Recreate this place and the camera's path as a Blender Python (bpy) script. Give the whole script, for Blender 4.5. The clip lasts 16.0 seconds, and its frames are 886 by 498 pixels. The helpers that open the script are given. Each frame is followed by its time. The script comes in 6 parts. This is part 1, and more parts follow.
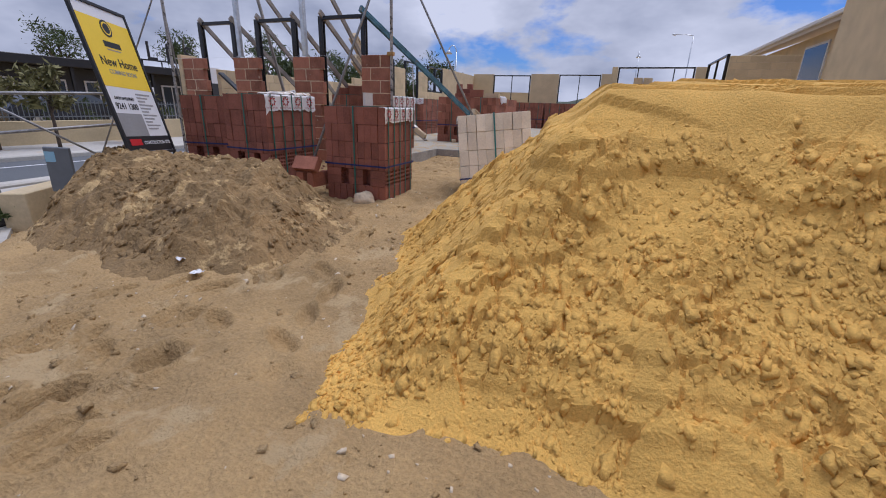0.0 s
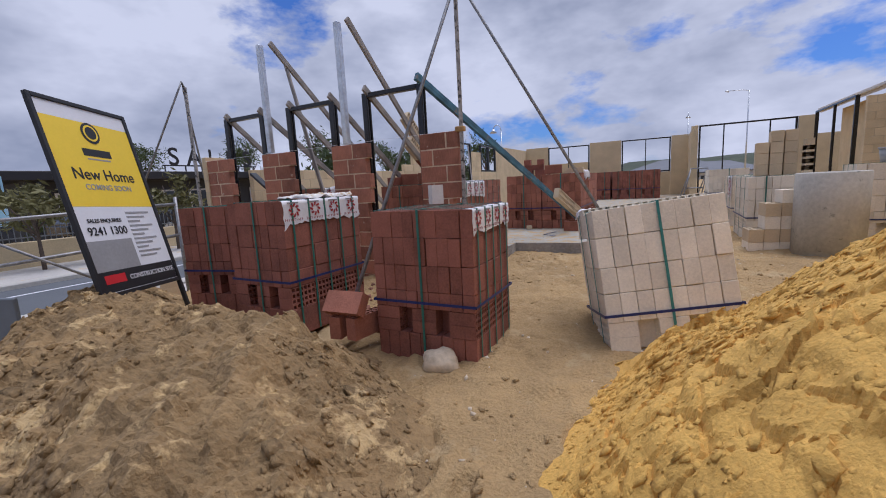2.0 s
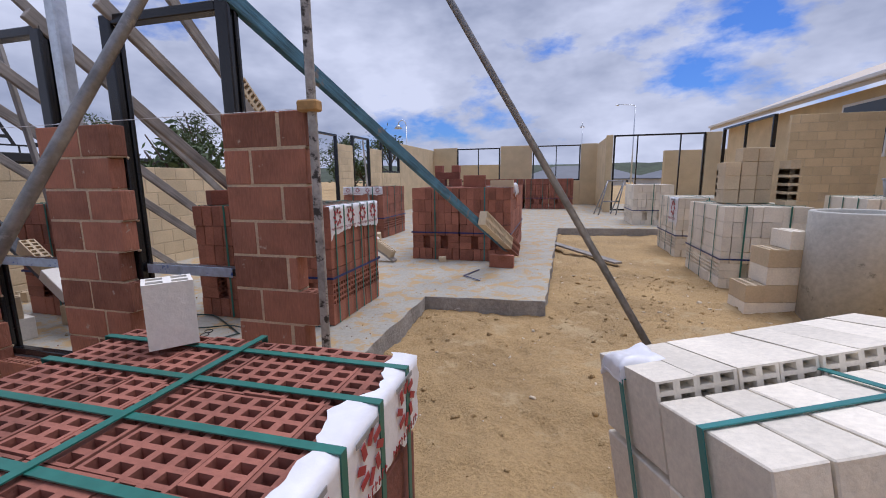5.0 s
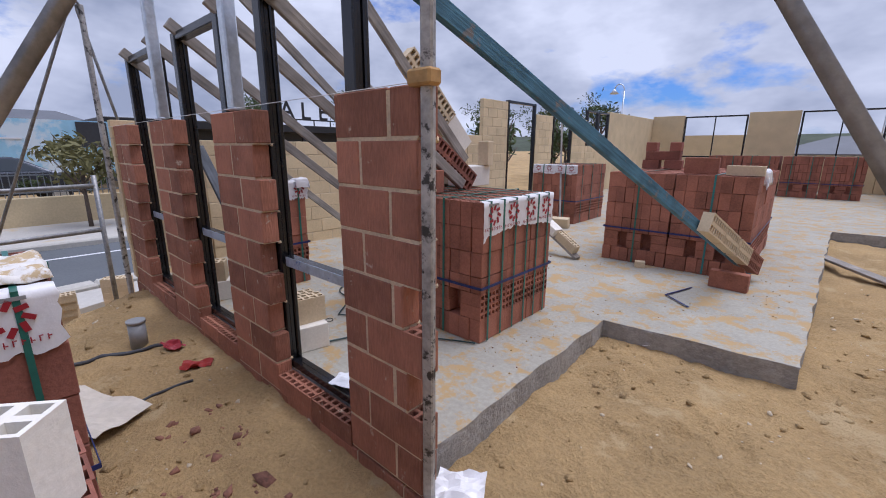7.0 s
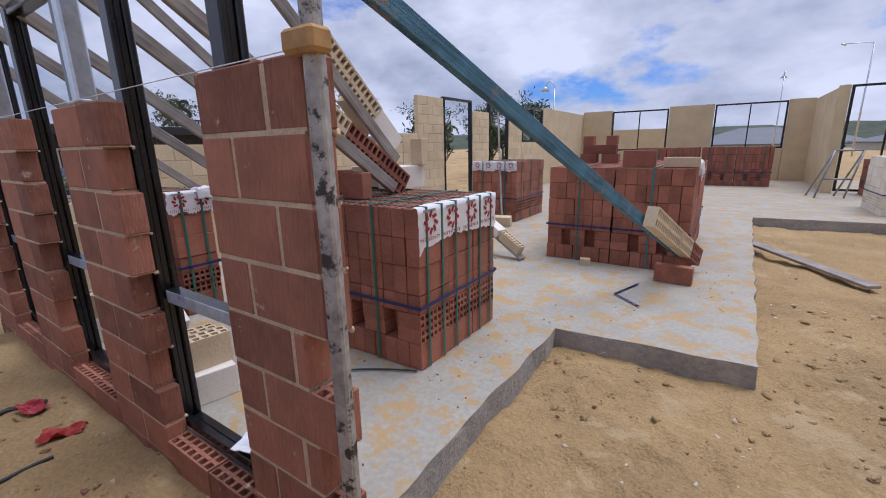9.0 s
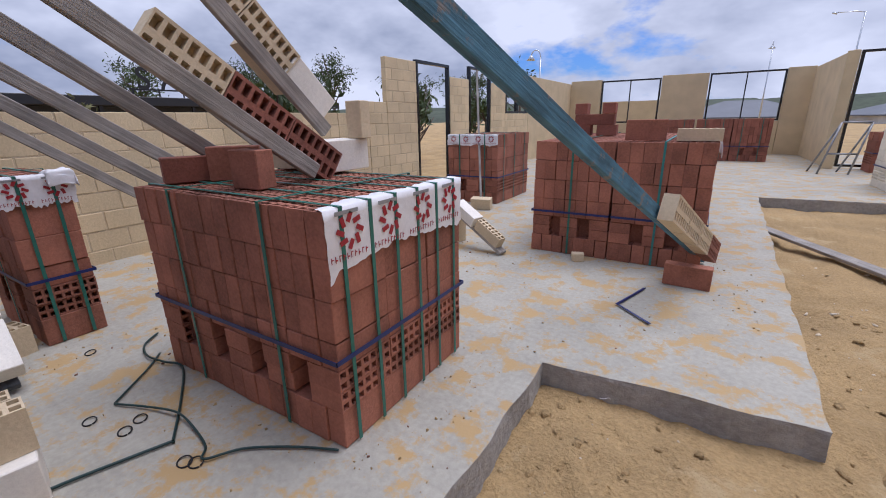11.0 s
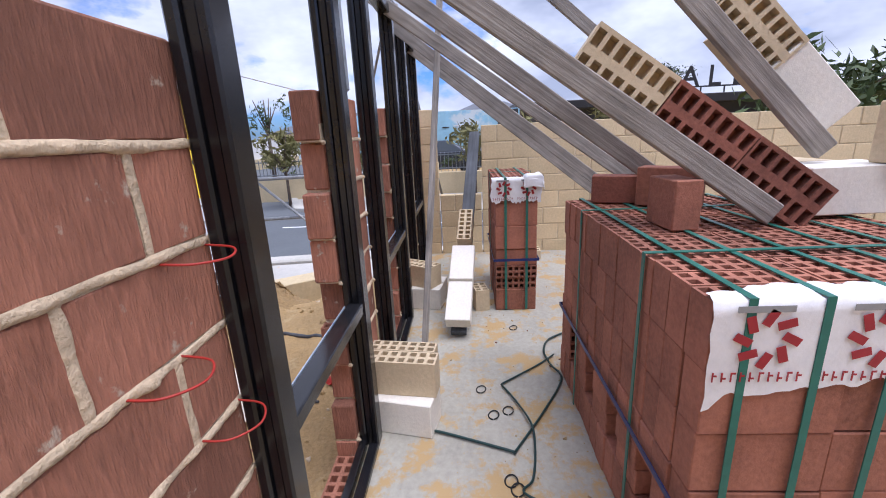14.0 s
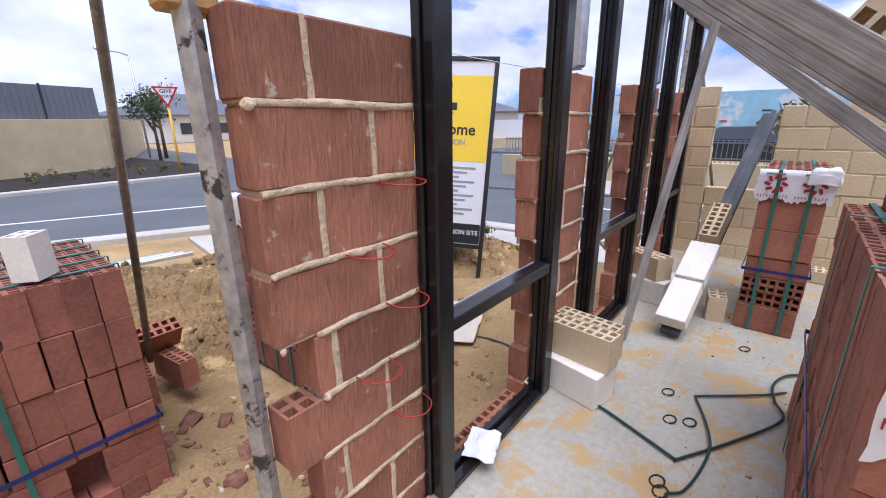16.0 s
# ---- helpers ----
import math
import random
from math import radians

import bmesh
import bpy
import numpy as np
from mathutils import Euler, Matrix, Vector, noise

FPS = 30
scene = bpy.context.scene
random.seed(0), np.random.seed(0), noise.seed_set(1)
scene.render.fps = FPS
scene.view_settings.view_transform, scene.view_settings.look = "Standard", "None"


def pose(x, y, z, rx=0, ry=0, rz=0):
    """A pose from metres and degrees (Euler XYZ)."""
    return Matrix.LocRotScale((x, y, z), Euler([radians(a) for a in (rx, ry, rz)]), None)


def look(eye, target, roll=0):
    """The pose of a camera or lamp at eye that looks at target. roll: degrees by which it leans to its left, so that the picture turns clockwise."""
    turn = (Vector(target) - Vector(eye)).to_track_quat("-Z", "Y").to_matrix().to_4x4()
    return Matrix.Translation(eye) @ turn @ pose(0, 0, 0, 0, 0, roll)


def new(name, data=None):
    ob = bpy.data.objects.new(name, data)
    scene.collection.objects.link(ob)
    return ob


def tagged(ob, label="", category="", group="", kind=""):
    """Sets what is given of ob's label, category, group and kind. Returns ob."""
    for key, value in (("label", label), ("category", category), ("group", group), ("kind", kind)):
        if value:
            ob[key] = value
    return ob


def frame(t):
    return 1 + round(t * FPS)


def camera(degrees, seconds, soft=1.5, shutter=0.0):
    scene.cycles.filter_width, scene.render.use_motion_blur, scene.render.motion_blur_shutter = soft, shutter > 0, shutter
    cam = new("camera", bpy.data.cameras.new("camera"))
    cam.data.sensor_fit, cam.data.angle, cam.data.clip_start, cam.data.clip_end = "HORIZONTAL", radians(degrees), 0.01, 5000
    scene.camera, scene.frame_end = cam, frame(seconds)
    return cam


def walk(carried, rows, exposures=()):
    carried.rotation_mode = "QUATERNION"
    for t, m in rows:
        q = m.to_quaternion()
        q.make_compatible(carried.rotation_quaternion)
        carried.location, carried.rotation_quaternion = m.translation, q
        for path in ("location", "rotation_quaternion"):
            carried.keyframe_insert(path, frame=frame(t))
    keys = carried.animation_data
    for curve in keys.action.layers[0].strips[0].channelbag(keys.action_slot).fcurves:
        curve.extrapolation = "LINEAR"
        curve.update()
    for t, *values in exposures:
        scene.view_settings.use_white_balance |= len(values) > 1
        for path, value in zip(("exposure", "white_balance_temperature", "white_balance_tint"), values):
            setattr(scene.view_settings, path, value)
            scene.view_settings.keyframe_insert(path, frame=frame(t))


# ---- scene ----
cam = camera(93.4, 16.0, soft=1.0)
PATH = [
    (0, (3.19, -5.694, 0.781), (2.507, -3.928, 0.136), 1.9),
    (0.5, (2.934, -5.202, 0.79), (2.046, -3.525, 0.158), -1.7),
    (1, (2.576, -4.759, 0.844), (1.622, -3.108, 0.242), -1.2),
    (1.5, (2.208, -4.345, 0.885), (1.226, -2.668, 0.412), -1.7),
    (2, (1.929, -3.963, 0.908), (1.005, -2.215, 0.606), -3.1),
    (2.5, (1.62, -3.59, 0.876), (0.985, -1.716, 0.584), -2.3),
    (3, (1.458, -3.219, 0.895), (0.97, -1.3, 0.616), -1.8),
    (3.2, (1.43, -3.032, 0.921), (0.945, -1.109, 0.661), -2.5),
    (5.3, (1.133, -1.555, 1.173), (0.609, 0.338, 0.796), -0.0),
    (5.5, (1.102, -1.435, 1.198), (0.534, 0.432, 0.762), 0.4),
    (6, (1.024, -1.249, 1.231), (0.171, 0.498, 0.763), -0.9),
    (6.5, (1.051, -1.072, 1.251), (-0.129, 0.475, 0.786), -0.4),
    (7, (1.054, -0.972, 1.253), (-0.242, 0.477, 0.782), 0.3),
    (7.5, (1.07, -0.95, 1.257), (-0.299, 0.429, 0.783), -0.5),
    (8, (1.074, -0.928, 1.26), (-0.329, 0.417, 0.789), -1.9),
    (8.5, (1.011, -0.824, 1.246), (-0.269, 0.637, 0.772), -0.9),
    (9, (0.868, -0.637, 1.241), (-0.22, 0.972, 0.766), -1.2),
    (9.2, (0.821, -0.562, 1.24), (-0.239, 1.062, 0.75), -1.7),
    (11.3, (0.567, 0.324, 1.199), (-0.431, 1.941, 0.575), -0.6),
    (11.5, (0.576, 0.429, 1.211), (-0.454, 1.997, 0.518), 1.7),
    (12, (0.59, 0.539, 1.206), (-0.478, 1.958, 0.286), 2.1),
    (12.5, (0.559, 0.561, 1.217), (-0.717, 1.82, 0.331), -0.6),
    (13, (0.515, 0.502, 1.284), (-1.222, 1.291, 0.682), -1.9),
    (13.5, (0.444, 0.505, 1.285), (-1.465, 0.732, 0.731), -3.2),
    (14, (0.36, 0.573, 1.28), (-1.562, 0.457, 0.738), -2.8),
    (14.5, (0.356, 0.757, 1.262), (-1.364, -0.092, 0.696), -1.9),
    (15, (0.392, 0.85, 1.275), (-1.142, -0.293, 0.692), -3.5),
    (15.5, (0.457, 0.836, 1.277), (-1.043, -0.353, 0.696), -3.7),
    (16, (0.466, 0.882, 1.246), (-1.005, -0.338, 0.656), -0.8),
]
walk(cam, [(t, look(eye, aim, roll)) for t, eye, aim, roll in PATH],
     [(0, -0.25, 5650, 20), (1.5, -0.24, 5650, 20), (3.2, -0.28, 5600, 20), (5.5, -0.1, 5600, 20), (9, -0.02, 5600, 20), (12, 0.06, 5600, 20), (13.3, 0.34, 5600, 20), (14.5, 0.56, 5600, 20), (16, 0.48, 5600, 20)])

# ---- light ----
world = bpy.data.worlds.new("sky")
scene.world = world
world.use_nodes = True
wn, wl = world.node_tree.nodes, world.node_tree.links
wn.clear()
w_out = wn.new("ShaderNodeOutputWorld")
w_bg = wn.new("ShaderNodeBackground")
w_sky = wn.new("ShaderNodeTexSky")
w_sky.sky_type, w_sky.sun_disc = "NISHITA", False
w_sky.sun_elevation, w_sky.sun_rotation = radians(72.8), radians(34)
w_tc = wn.new("ShaderNodeTexCoord")
w_map = wn.new("ShaderNodeMapping")
w_map.inputs["Scale"].default_value = (1.0, 1.0, 2.1)
w_map.inputs["Location"].default_value = (0.35, 0.2, 0.1)
w_n1, w_n2 = wn.new("ShaderNodeTexNoise"), wn.new("ShaderNodeTexNoise")
w_n1.inputs["Scale"].default_value, w_n1.inputs["Detail"].default_value, w_n1.inputs["Roughness"].default_value = 2.1, 7, 0.58
w_n2.inputs["Scale"].default_value, w_n2.inputs["Detail"].default_value, w_n2.inputs["Roughness"].default_value = 3.0, 5, 0.55
w_cover, w_shade = wn.new("ShaderNodeValToRGB"), wn.new("ShaderNodeValToRGB")
w_cover.color_ramp.elements[0].position, w_cover.color_ramp.elements[1].position = 0.385, 0.455
w_shade.color_ramp.elements[0].position, w_shade.color_ramp.elements[1].position = 0.36, 0.64
w_shade.color_ramp.elements[0].color = (3.5, 3.85, 4.6, 1)
w_shade.color_ramp.elements[1].color = (7.6, 7.8, 8.2, 1)
w_blue = wn.new("ShaderNodeMix")
w_blue.data_type, w_blue.blend_type = "RGBA", "MULTIPLY"
w_blue.inputs["Factor"].default_value = 1.0
w_blue.inputs["B"].default_value = (0.45, 0.72, 1.2, 1)
w_mix = wn.new("ShaderNodeMix")
w_mix.data_type = "RGBA"
wl.new(w_tc.outputs["Generated"], w_map.inputs["Vector"])
wl.new(w_map.outputs["Vector"], w_n1.inputs["Vector"])
wl.new(w_map.outputs["Vector"], w_n2.inputs["Vector"])
wl.new(w_n1.outputs["Fac"], w_cover.inputs["Fac"])
wl.new(w_n2.outputs["Fac"], w_shade.inputs["Fac"])
wl.new(w_sky.outputs["Color"], w_blue.inputs["A"])
wl.new(w_cover.outputs["Color"], w_mix.inputs["Factor"])
wl.new(w_blue.outputs["Result"], w_mix.inputs["A"])
wl.new(w_shade.outputs["Color"], w_mix.inputs["B"])
wl.new(w_mix.outputs["Result"], w_bg.inputs["Color"])
w_bg.inputs["Strength"].default_value = 0.1
wl.new(w_bg.outputs["Background"], w_out.inputs["Surface"])

sun_data = bpy.data.lights.new("sun", "SUN")
sun_data.energy, sun_data.angle, sun_data.color = 2.75, radians(42), (1.0, 0.95, 0.87)
sun = new("sun", sun_data)
sun.matrix_world = look((1.6, 2.4, 9.3), (0, 0, 0))


# ---- materials ----
def material(name, colour, rough=0.85, metal=0.0, vary=0.12, grain=40.0, patch=3.0, bump=0.15, stain=None, amount=0.5, rand=0.0, depth=0.01, stretch=None, local=False, mottle=1.7, ragged=0.65):
    """Procedural surface: fine grain, broad patches, an optional stain colour and a per-object shift."""
    m = bpy.data.materials.new(name)
    m.use_nodes = True
    n, l = m.node_tree.nodes, m.node_tree.links
    b = n["Principled BSDF"]
    b.inputs["Roughness"].default_value, b.inputs["Metallic"].default_value = rough, metal
    geo = n.new("ShaderNodeNewGeometry")
    fine, broad = n.new("ShaderNodeTexNoise"), n.new("ShaderNodeTexNoise")
    fine.inputs["Scale"].default_value, fine.inputs["Detail"].default_value, fine.inputs["Roughness"].default_value = grain, 6, 0.62
    broad.inputs["Scale"].default_value, broad.inputs["Detail"].default_value = patch, 5
    place = n.new("ShaderNodeTexCoord").outputs["Object"] if local else geo.outputs["Position"]
    if stretch:
        mp = n.new("ShaderNodeMapping")
        mp.inputs["Scale"].default_value = stretch
        l.new(place, mp.inputs["Vector"])
        l.new(mp.outputs["Vector"], fine.inputs["Vector"])
    else:
        l.new(place, fine.inputs["Vector"])
    l.new(place, broad.inputs["Vector"])
    ramp = n.new("ShaderNodeValToRGB")
    c = Vector(colour)
    ramp.color_ramp.elements[0].position, ramp.color_ramp.elements[1].position = 0.3, 0.7
    ramp.color_ramp.elements[0].color = (*(c * (1 - 2 * vary)), 1)
    ramp.color_ramp.elements[1].color = (*(c * (1 + 1.6 * vary)), 1)
    mixf = n.new("ShaderNodeMath")
    mixf.operation = "MULTIPLY_ADD"
    mixf.inputs[1].default_value = 0.5
    half = n.new("ShaderNodeMath")
    half.operation = "MULTIPLY"
    half.inputs[1].default_value = 0.5
    l.new(broad.outputs["Fac"], half.inputs[0])
    l.new(fine.outputs["Fac"], mixf.inputs[0])
    l.new(half.outputs[0], mixf.inputs[2])
    last = mixf.outputs[0]
    if rand:
        info = n.new("ShaderNodeObjectInfo")
        add = n.new("ShaderNodeMath")
        add.operation = "MULTIPLY_ADD"
        add.inputs[1].default_value = rand
        l.new(info.outputs["Random"], add.inputs[0])
        sub = n.new("ShaderNodeMath")
        sub.operation = "SUBTRACT"
        sub.inputs[1].default_value = rand / 2
        l.new(last, sub.inputs[0])
        l.new(sub.outputs[0], add.inputs[2])
        last = add.outputs[0]
    l.new(last, ramp.inputs["Fac"])
    out = ramp.outputs["Color"]
    if stain:
        sn = n.new("ShaderNodeTexNoise")
        sn.inputs["Scale"].default_value, sn.inputs["Detail"].default_value, sn.inputs["Roughness"].default_value = patch * mottle, 10, ragged
        l.new(geo.outputs["Position"], sn.inputs["Vector"])
        sr = n.new("ShaderNodeValToRGB")
        sr.color_ramp.elements[0].position, sr.color_ramp.elements[1].position = 0.65 - 0.25 * amount, 0.7 - 0.22 * amount
        l.new(sn.outputs["Fac"], sr.inputs["Fac"])
        mx = n.new("ShaderNodeMix")
        mx.data_type = "RGBA"
        mx.inputs["B"].default_value = (*stain, 1)
        l.new(sr.outputs["Color"], mx.inputs["Factor"])
        l.new(out, mx.inputs["A"])
        out = mx.outputs["Result"]
    l.new(out, b.inputs["Base Color"])
    if bump:
        bp = n.new("ShaderNodeBump")
        bp.inputs["Strength"].default_value, bp.inputs["Distance"].default_value = bump, depth
        l.new(fine.outputs["Fac"], bp.inputs["Height"])
        l.new(bp.outputs["Normal"], b.inputs["Normal"])
    return m


RED = material("red_clay", (0.34, 0.135, 0.085), 0.9, vary=0.2, grain=70, patch=6, bump=0.35, rand=0.22)
# Darker copy of RED with the front packs' shade in its colour; also dark bricks.
RED_DARK_SHADED = material("dark_and_shaded_red_clay", (0.28, 0.105, 0.07), 0.9, vary=0.2, grain=70, patch=6, bump=0.35, rand=0.22)
PIER_RED = material("face_red_clay", (0.42, 0.176, 0.107), 0.9, vary=0.2, grain=75, patch=7, bump=0.8, rand=0.35, stretch=(1.6, 1.6, 0.25), depth=0.02, stain=(0.6, 0.47, 0.35), amount=0.1)
CREAM = material("cream_clay", (0.62, 0.5, 0.33), 0.9, vary=0.09, grain=60, patch=4, bump=0.3, rand=0.2)
PALE = material("pale_clay", (0.8, 0.73, 0.6), 0.9, vary=0.1, grain=60, patch=4, bump=0.3, rand=0.25)
WALL_CREAM = material("cream_wall_clay", (0.68, 0.54, 0.33), 0.92, vary=0.1, grain=50, patch=2.5, bump=0.4, rand=0.2)
MORTAR = material("cream_mortar", (0.62, 0.5, 0.33), 0.95, vary=0.12, grain=90, patch=9, bump=0.7, depth=0.02)
SAND = material("pale_sand", (0.45, 0.305, 0.138), 0.97, vary=0.2, grain=55, patch=1.4, bump=0.9, depth=0.03, stain=(0.5, 0.365, 0.19), amount=0.34)
PIER_MORTAR = material("pier_mortar", (0.74, 0.58, 0.39), 0.95, vary=0.16, grain=90, patch=9, bump=0.8, depth=0.02)
YELLOW = material("yellow_sand", (0.72, 0.43, 0.1), 0.97, vary=0.16, grain=75, patch=2.2, bump=0.7, depth=0.015)
SPOIL = material("dug_sand", (0.3, 0.2, 0.09), 0.97, vary=0.22, grain=45, patch=2.6, bump=0.8, depth=0.025, stain=(0.56, 0.4, 0.19), amount=0.35)
CONCRETE = material("slab_concrete", (0.375, 0.355, 0.295), 0.8, vary=0.13, grain=35, patch=2.2, bump=0.2, stain=(0.43, 0.295, 0.135), amount=0.6, mottle=2.2, ragged=0.74)
EDGE = material("raw_concrete", (0.36, 0.35, 0.33), 0.92, vary=0.18, grain=30, patch=5, bump=0.8, depth=0.02)
DARK_GREEN = material("dark_strap", (0.012, 0.04, 0.038), 0.4, vary=0.15, grain=30, bump=0.0)
PIPE = material("pipe_concrete", (0.5, 0.485, 0.43), 0.85, vary=0.14, grain=25, patch=3, bump=0.3, stain=(0.25, 0.25, 0.22), amount=0.1)
BLACK = material("black_paint", (0.012, 0.012, 0.014), 0.22, vary=0.3, grain=20, patch=4, bump=0.05)
GALV = material("galvanised_steel", (0.62, 0.65, 0.68), 0.38, metal=0.85, vary=0.16, grain=30, patch=9, bump=0.05)
STEEL = material("dull_steel", (0.3, 0.3, 0.3), 0.5, metal=0.6, vary=0.25, grain=40, patch=9, bump=0.15, stain=(0.36, 0.36, 0.36), amount=0.3)
POLE = material("grimy_steel", (0.42, 0.4, 0.37), 0.6, metal=0.4, vary=0.25, grain=40, patch=11, bump=0.15, stain=(0.06, 0.055, 0.05), amount=0.42)
TIMBER = material("weathered_timber", (0.3, 0.272, 0.24), 0.85, vary=0.3, grain=60, patch=5, bump=0.5, stretch=(0.05, 1, 1), local=True)
DARK_TIMBER = material("dark_timber", (0.07, 0.075, 0.085), 0.8, vary=0.3, grain=60, patch=5, bump=0.5, stretch=(0.05, 1, 1), local=True)
BLUE_TIMBER = material("blue_treated_timber", (0.07, 0.18, 0.26), 0.75, vary=0.4, grain=60, patch=5, bump=0.5, stain=(0.2, 0.19, 0.18), amount=0.3, stretch=(0.05, 1, 1), local=True)
GREEN = material("green_strap", (0.025, 0.15, 0.115), 0.4, vary=0.15, grain=30, bump=0.0)
TEAL = material("teal_strap", (0.03, 0.2, 0.19), 0.4, vary=0.15, grain=30, bump=0.0)
NAVY = material("navy_strap", (0.012, 0.025, 0.13), 0.4, vary=0.15, grain=30, bump=0.0)
WRAP = material("white_plastic_wrap", (0.78, 0.77, 0.78), 0.35, vary=0.06, grain=30, patch=8, bump=0.2)
FILM = material("silver_film", (0.45, 0.52, 0.62), 0.3, metal=0.3, vary=0.2, grain=25, patch=9, bump=0.3, stain=(0.05, 0.12, 0.4), amount=0.25)
DUSTY = material("dusty_plastic", (0.74, 0.71, 0.66), 0.6, vary=0.1, grain=40, patch=9, bump=0.3, stain=(0.5, 0.37, 0.2), amount=0.55)
LOGO_RED = material("print_red", (0.33, 0.02, 0.03), 0.4, vary=0.08, bump=0)
PRINT_GREY = material("print_grey", (0.3, 0.3, 0.3), 0.5, vary=0.08, bump=0)
SIGN_YELLOW = material("sign_yellow", (0.85, 0.6, 0.03), 0.5, vary=0.03, bump=0)
SIGN_WHITE = material("sign_white", (0.72, 0.73, 0.75), 0.5, vary=0.03, bump=0)
SIGN_BLACK = material("sign_black", (0.015, 0.015, 0.017), 0.5, vary=0.1, bump=0)
SIGN_RED = material("sign_red", (0.55, 0.02, 0.025), 0.5, vary=0.05, bump=0)
WHITE_BLOCK = material("pale_block", (0.78, 0.74, 0.66), 0.9, vary=0.07, grain=60, patch=4, bump=0.2, rand=0.1)
ASPHALT = material("asphalt", (0.11, 0.12, 0.13), 0.9, vary=0.12, grain=30, patch=0.6, bump=0.2)
KERB = material("kerb_concrete", (0.5, 0.48, 0.43), 0.9, vary=0.1, grain=20, patch=1, bump=0.2)
PATHWAY = material("footpath_concrete", (0.47, 0.45, 0.41), 0.9, vary=0.08, grain=20, patch=0.8, bump=0.2, stain=(0.5, 0.4, 0.26), amount=0.25)
MULCH = material("dark_mulch", (0.03, 0.022, 0.018), 0.97, vary=0.4, grain=14, patch=2, bump=1.0, depth=0.05)
LIMESTONE = material("limestone_block", (0.58, 0.47, 0.29), 0.92, vary=0.1, grain=20, patch=1.5, bump=0.4)
ROOF = material("grey_roof", (0.13, 0.14, 0.16), 0.6, vary=0.1, grain=8, patch=0.5, bump=0.1)
RENDER_WHITE = material("white_render", (0.72, 0.71, 0.69), 0.85, vary=0.05, grain=10, patch=0.5, bump=0.05)
CHARCOAL = material("charcoal_cladding", (0.035, 0.037, 0.042), 0.6, vary=0.15, grain=8, patch=0.6, bump=0.1)
FENCE_GREY = material("grey_sheet_fence", (0.16, 0.18, 0.2), 0.5, vary=0.08, grain=8, patch=0.6, bump=0.05)
LEAF = material("leaf", (0.06, 0.09, 0.025), 0.7, vary=0.35, grain=9, patch=2, bump=0)
DRY_LEAF = material("palm_leaf", (0.16, 0.15, 0.05), 0.7, vary=0.3, grain=9, patch=2, bump=0)
BARK = material("bark", (0.12, 0.09, 0.07), 0.95, vary=0.25, grain=20, patch=3, bump=0.5)
CAR_PAINT = material("grey_car_paint", (0.06, 0.07, 0.09), 0.25, metal=0.4, vary=0.05, bump=0)
RUBBER = material("rubber", (0.015, 0.015, 0.015), 0.8, vary=0.2, bump=0.1)
BILL_BLUE = material("pale_blue_print", (0.32, 0.58, 0.75), 0.5, vary=0.12, grain=2, patch=0.35, bump=0, stain=(0.62, 0.72, 0.78), amount=0.5)
EAVE = material("eave_paint", (0.62, 0.53, 0.42), 0.6, vary=0.05, bump=0.05)
PVC = material("grey_pvc", (0.32, 0.33, 0.34), 0.45, vary=0.08, bump=0.05)
ORANGE_WOOD = material("raw_pine", (0.45, 0.27, 0.1), 0.8, vary=0.2, grain=30, patch=8, bump=0.3)
WIRE = material("red_wire", (0.4, 0.03, 0.02), 0.5, vary=0.1, bump=0)
STONE = material("limestone_rock", (0.6, 0.5, 0.36), 0.95, vary=0.2, grain=25, patch=7, bump=0.7)
RUBBLE = material("crushed_brick", (0.26, 0.12, 0.08), 0.95, vary=0.3, grain=40, patch=7, bump=0.5)
SIGN_POST = material("yellow_post", (0.75, 0.42, 0.02), 0.5, vary=0.08, bump=0)
HILL = material("distant_scrub", (0.06, 0.075, 0.045), 0.95, vary=0.3, grain=0.4, patch=0.05, bump=0)

GLASS = bpy.data.materials.new("window_glass")
GLASS.use_nodes = True
gb = GLASS.node_tree.nodes["Principled BSDF"]
gb.inputs["Base Color"].default_value = (0.05, 0.06, 0.07, 1)
gb.inputs["Roughness"].default_value = 0.06


# ---- builders ----
def mesh_of(name, verts, faces, mat):
    me = bpy.data.meshes.new(name)
    me.from_pydata([tuple(v) for v in verts], [], [tuple(f) for f in faces])
    me.materials.append(mat)
    return me


def part(name, bm, mat, parent=None, label=""):
    me = bpy.data.meshes.new(name)
    bm.to_mesh(me)
    bm.free()
    me.materials.append(mat)
    ob = new(name, me)
    ob.parent = parent
    return tagged(ob, label)


def thing(name, m, label, category, group="", kind=""):
    ob = new(name)
    ob.empty_display_size = 0.1
    ob.matrix_basis = m
    return tagged(ob, label, category, group, kind)


def piece(name, me, parent, m=None, label=""):
    ob = new(name, me)
    ob.parent = parent
    if m is not None:
        ob.matrix_basis = m
    return tagged(ob, label)


def add_box(bm, lo, hi, m=None, bevel=0.0):
    """An axis-aligned box from corner lo to corner hi, turned by m."""
    lo, hi = Vector(lo), Vector(hi)
    made = bmesh.ops.create_cube(bm, size=1.0, matrix=Matrix.Translation((lo + hi) / 2) @ Matrix.Diagonal((*(hi - lo), 1)))
    if bevel:
        edges = list({e for v in made["verts"] for e in v.link_edges})
        res = bmesh.ops.bevel(bm, geom=edges, offset=bevel, segments=1, affect="EDGES")
        verts = list({v for f in res["faces"] for v in f.verts} | {v for v in made["verts"] if v.is_valid})
    else:
        verts = made["verts"]
    if m is not None:
        bmesh.ops.transform(bm, matrix=m, verts=verts)
    return bm


def box(lo, hi, m=None, bevel=0.0):
    return add_box(bmesh.new(), lo, hi, m, bevel)


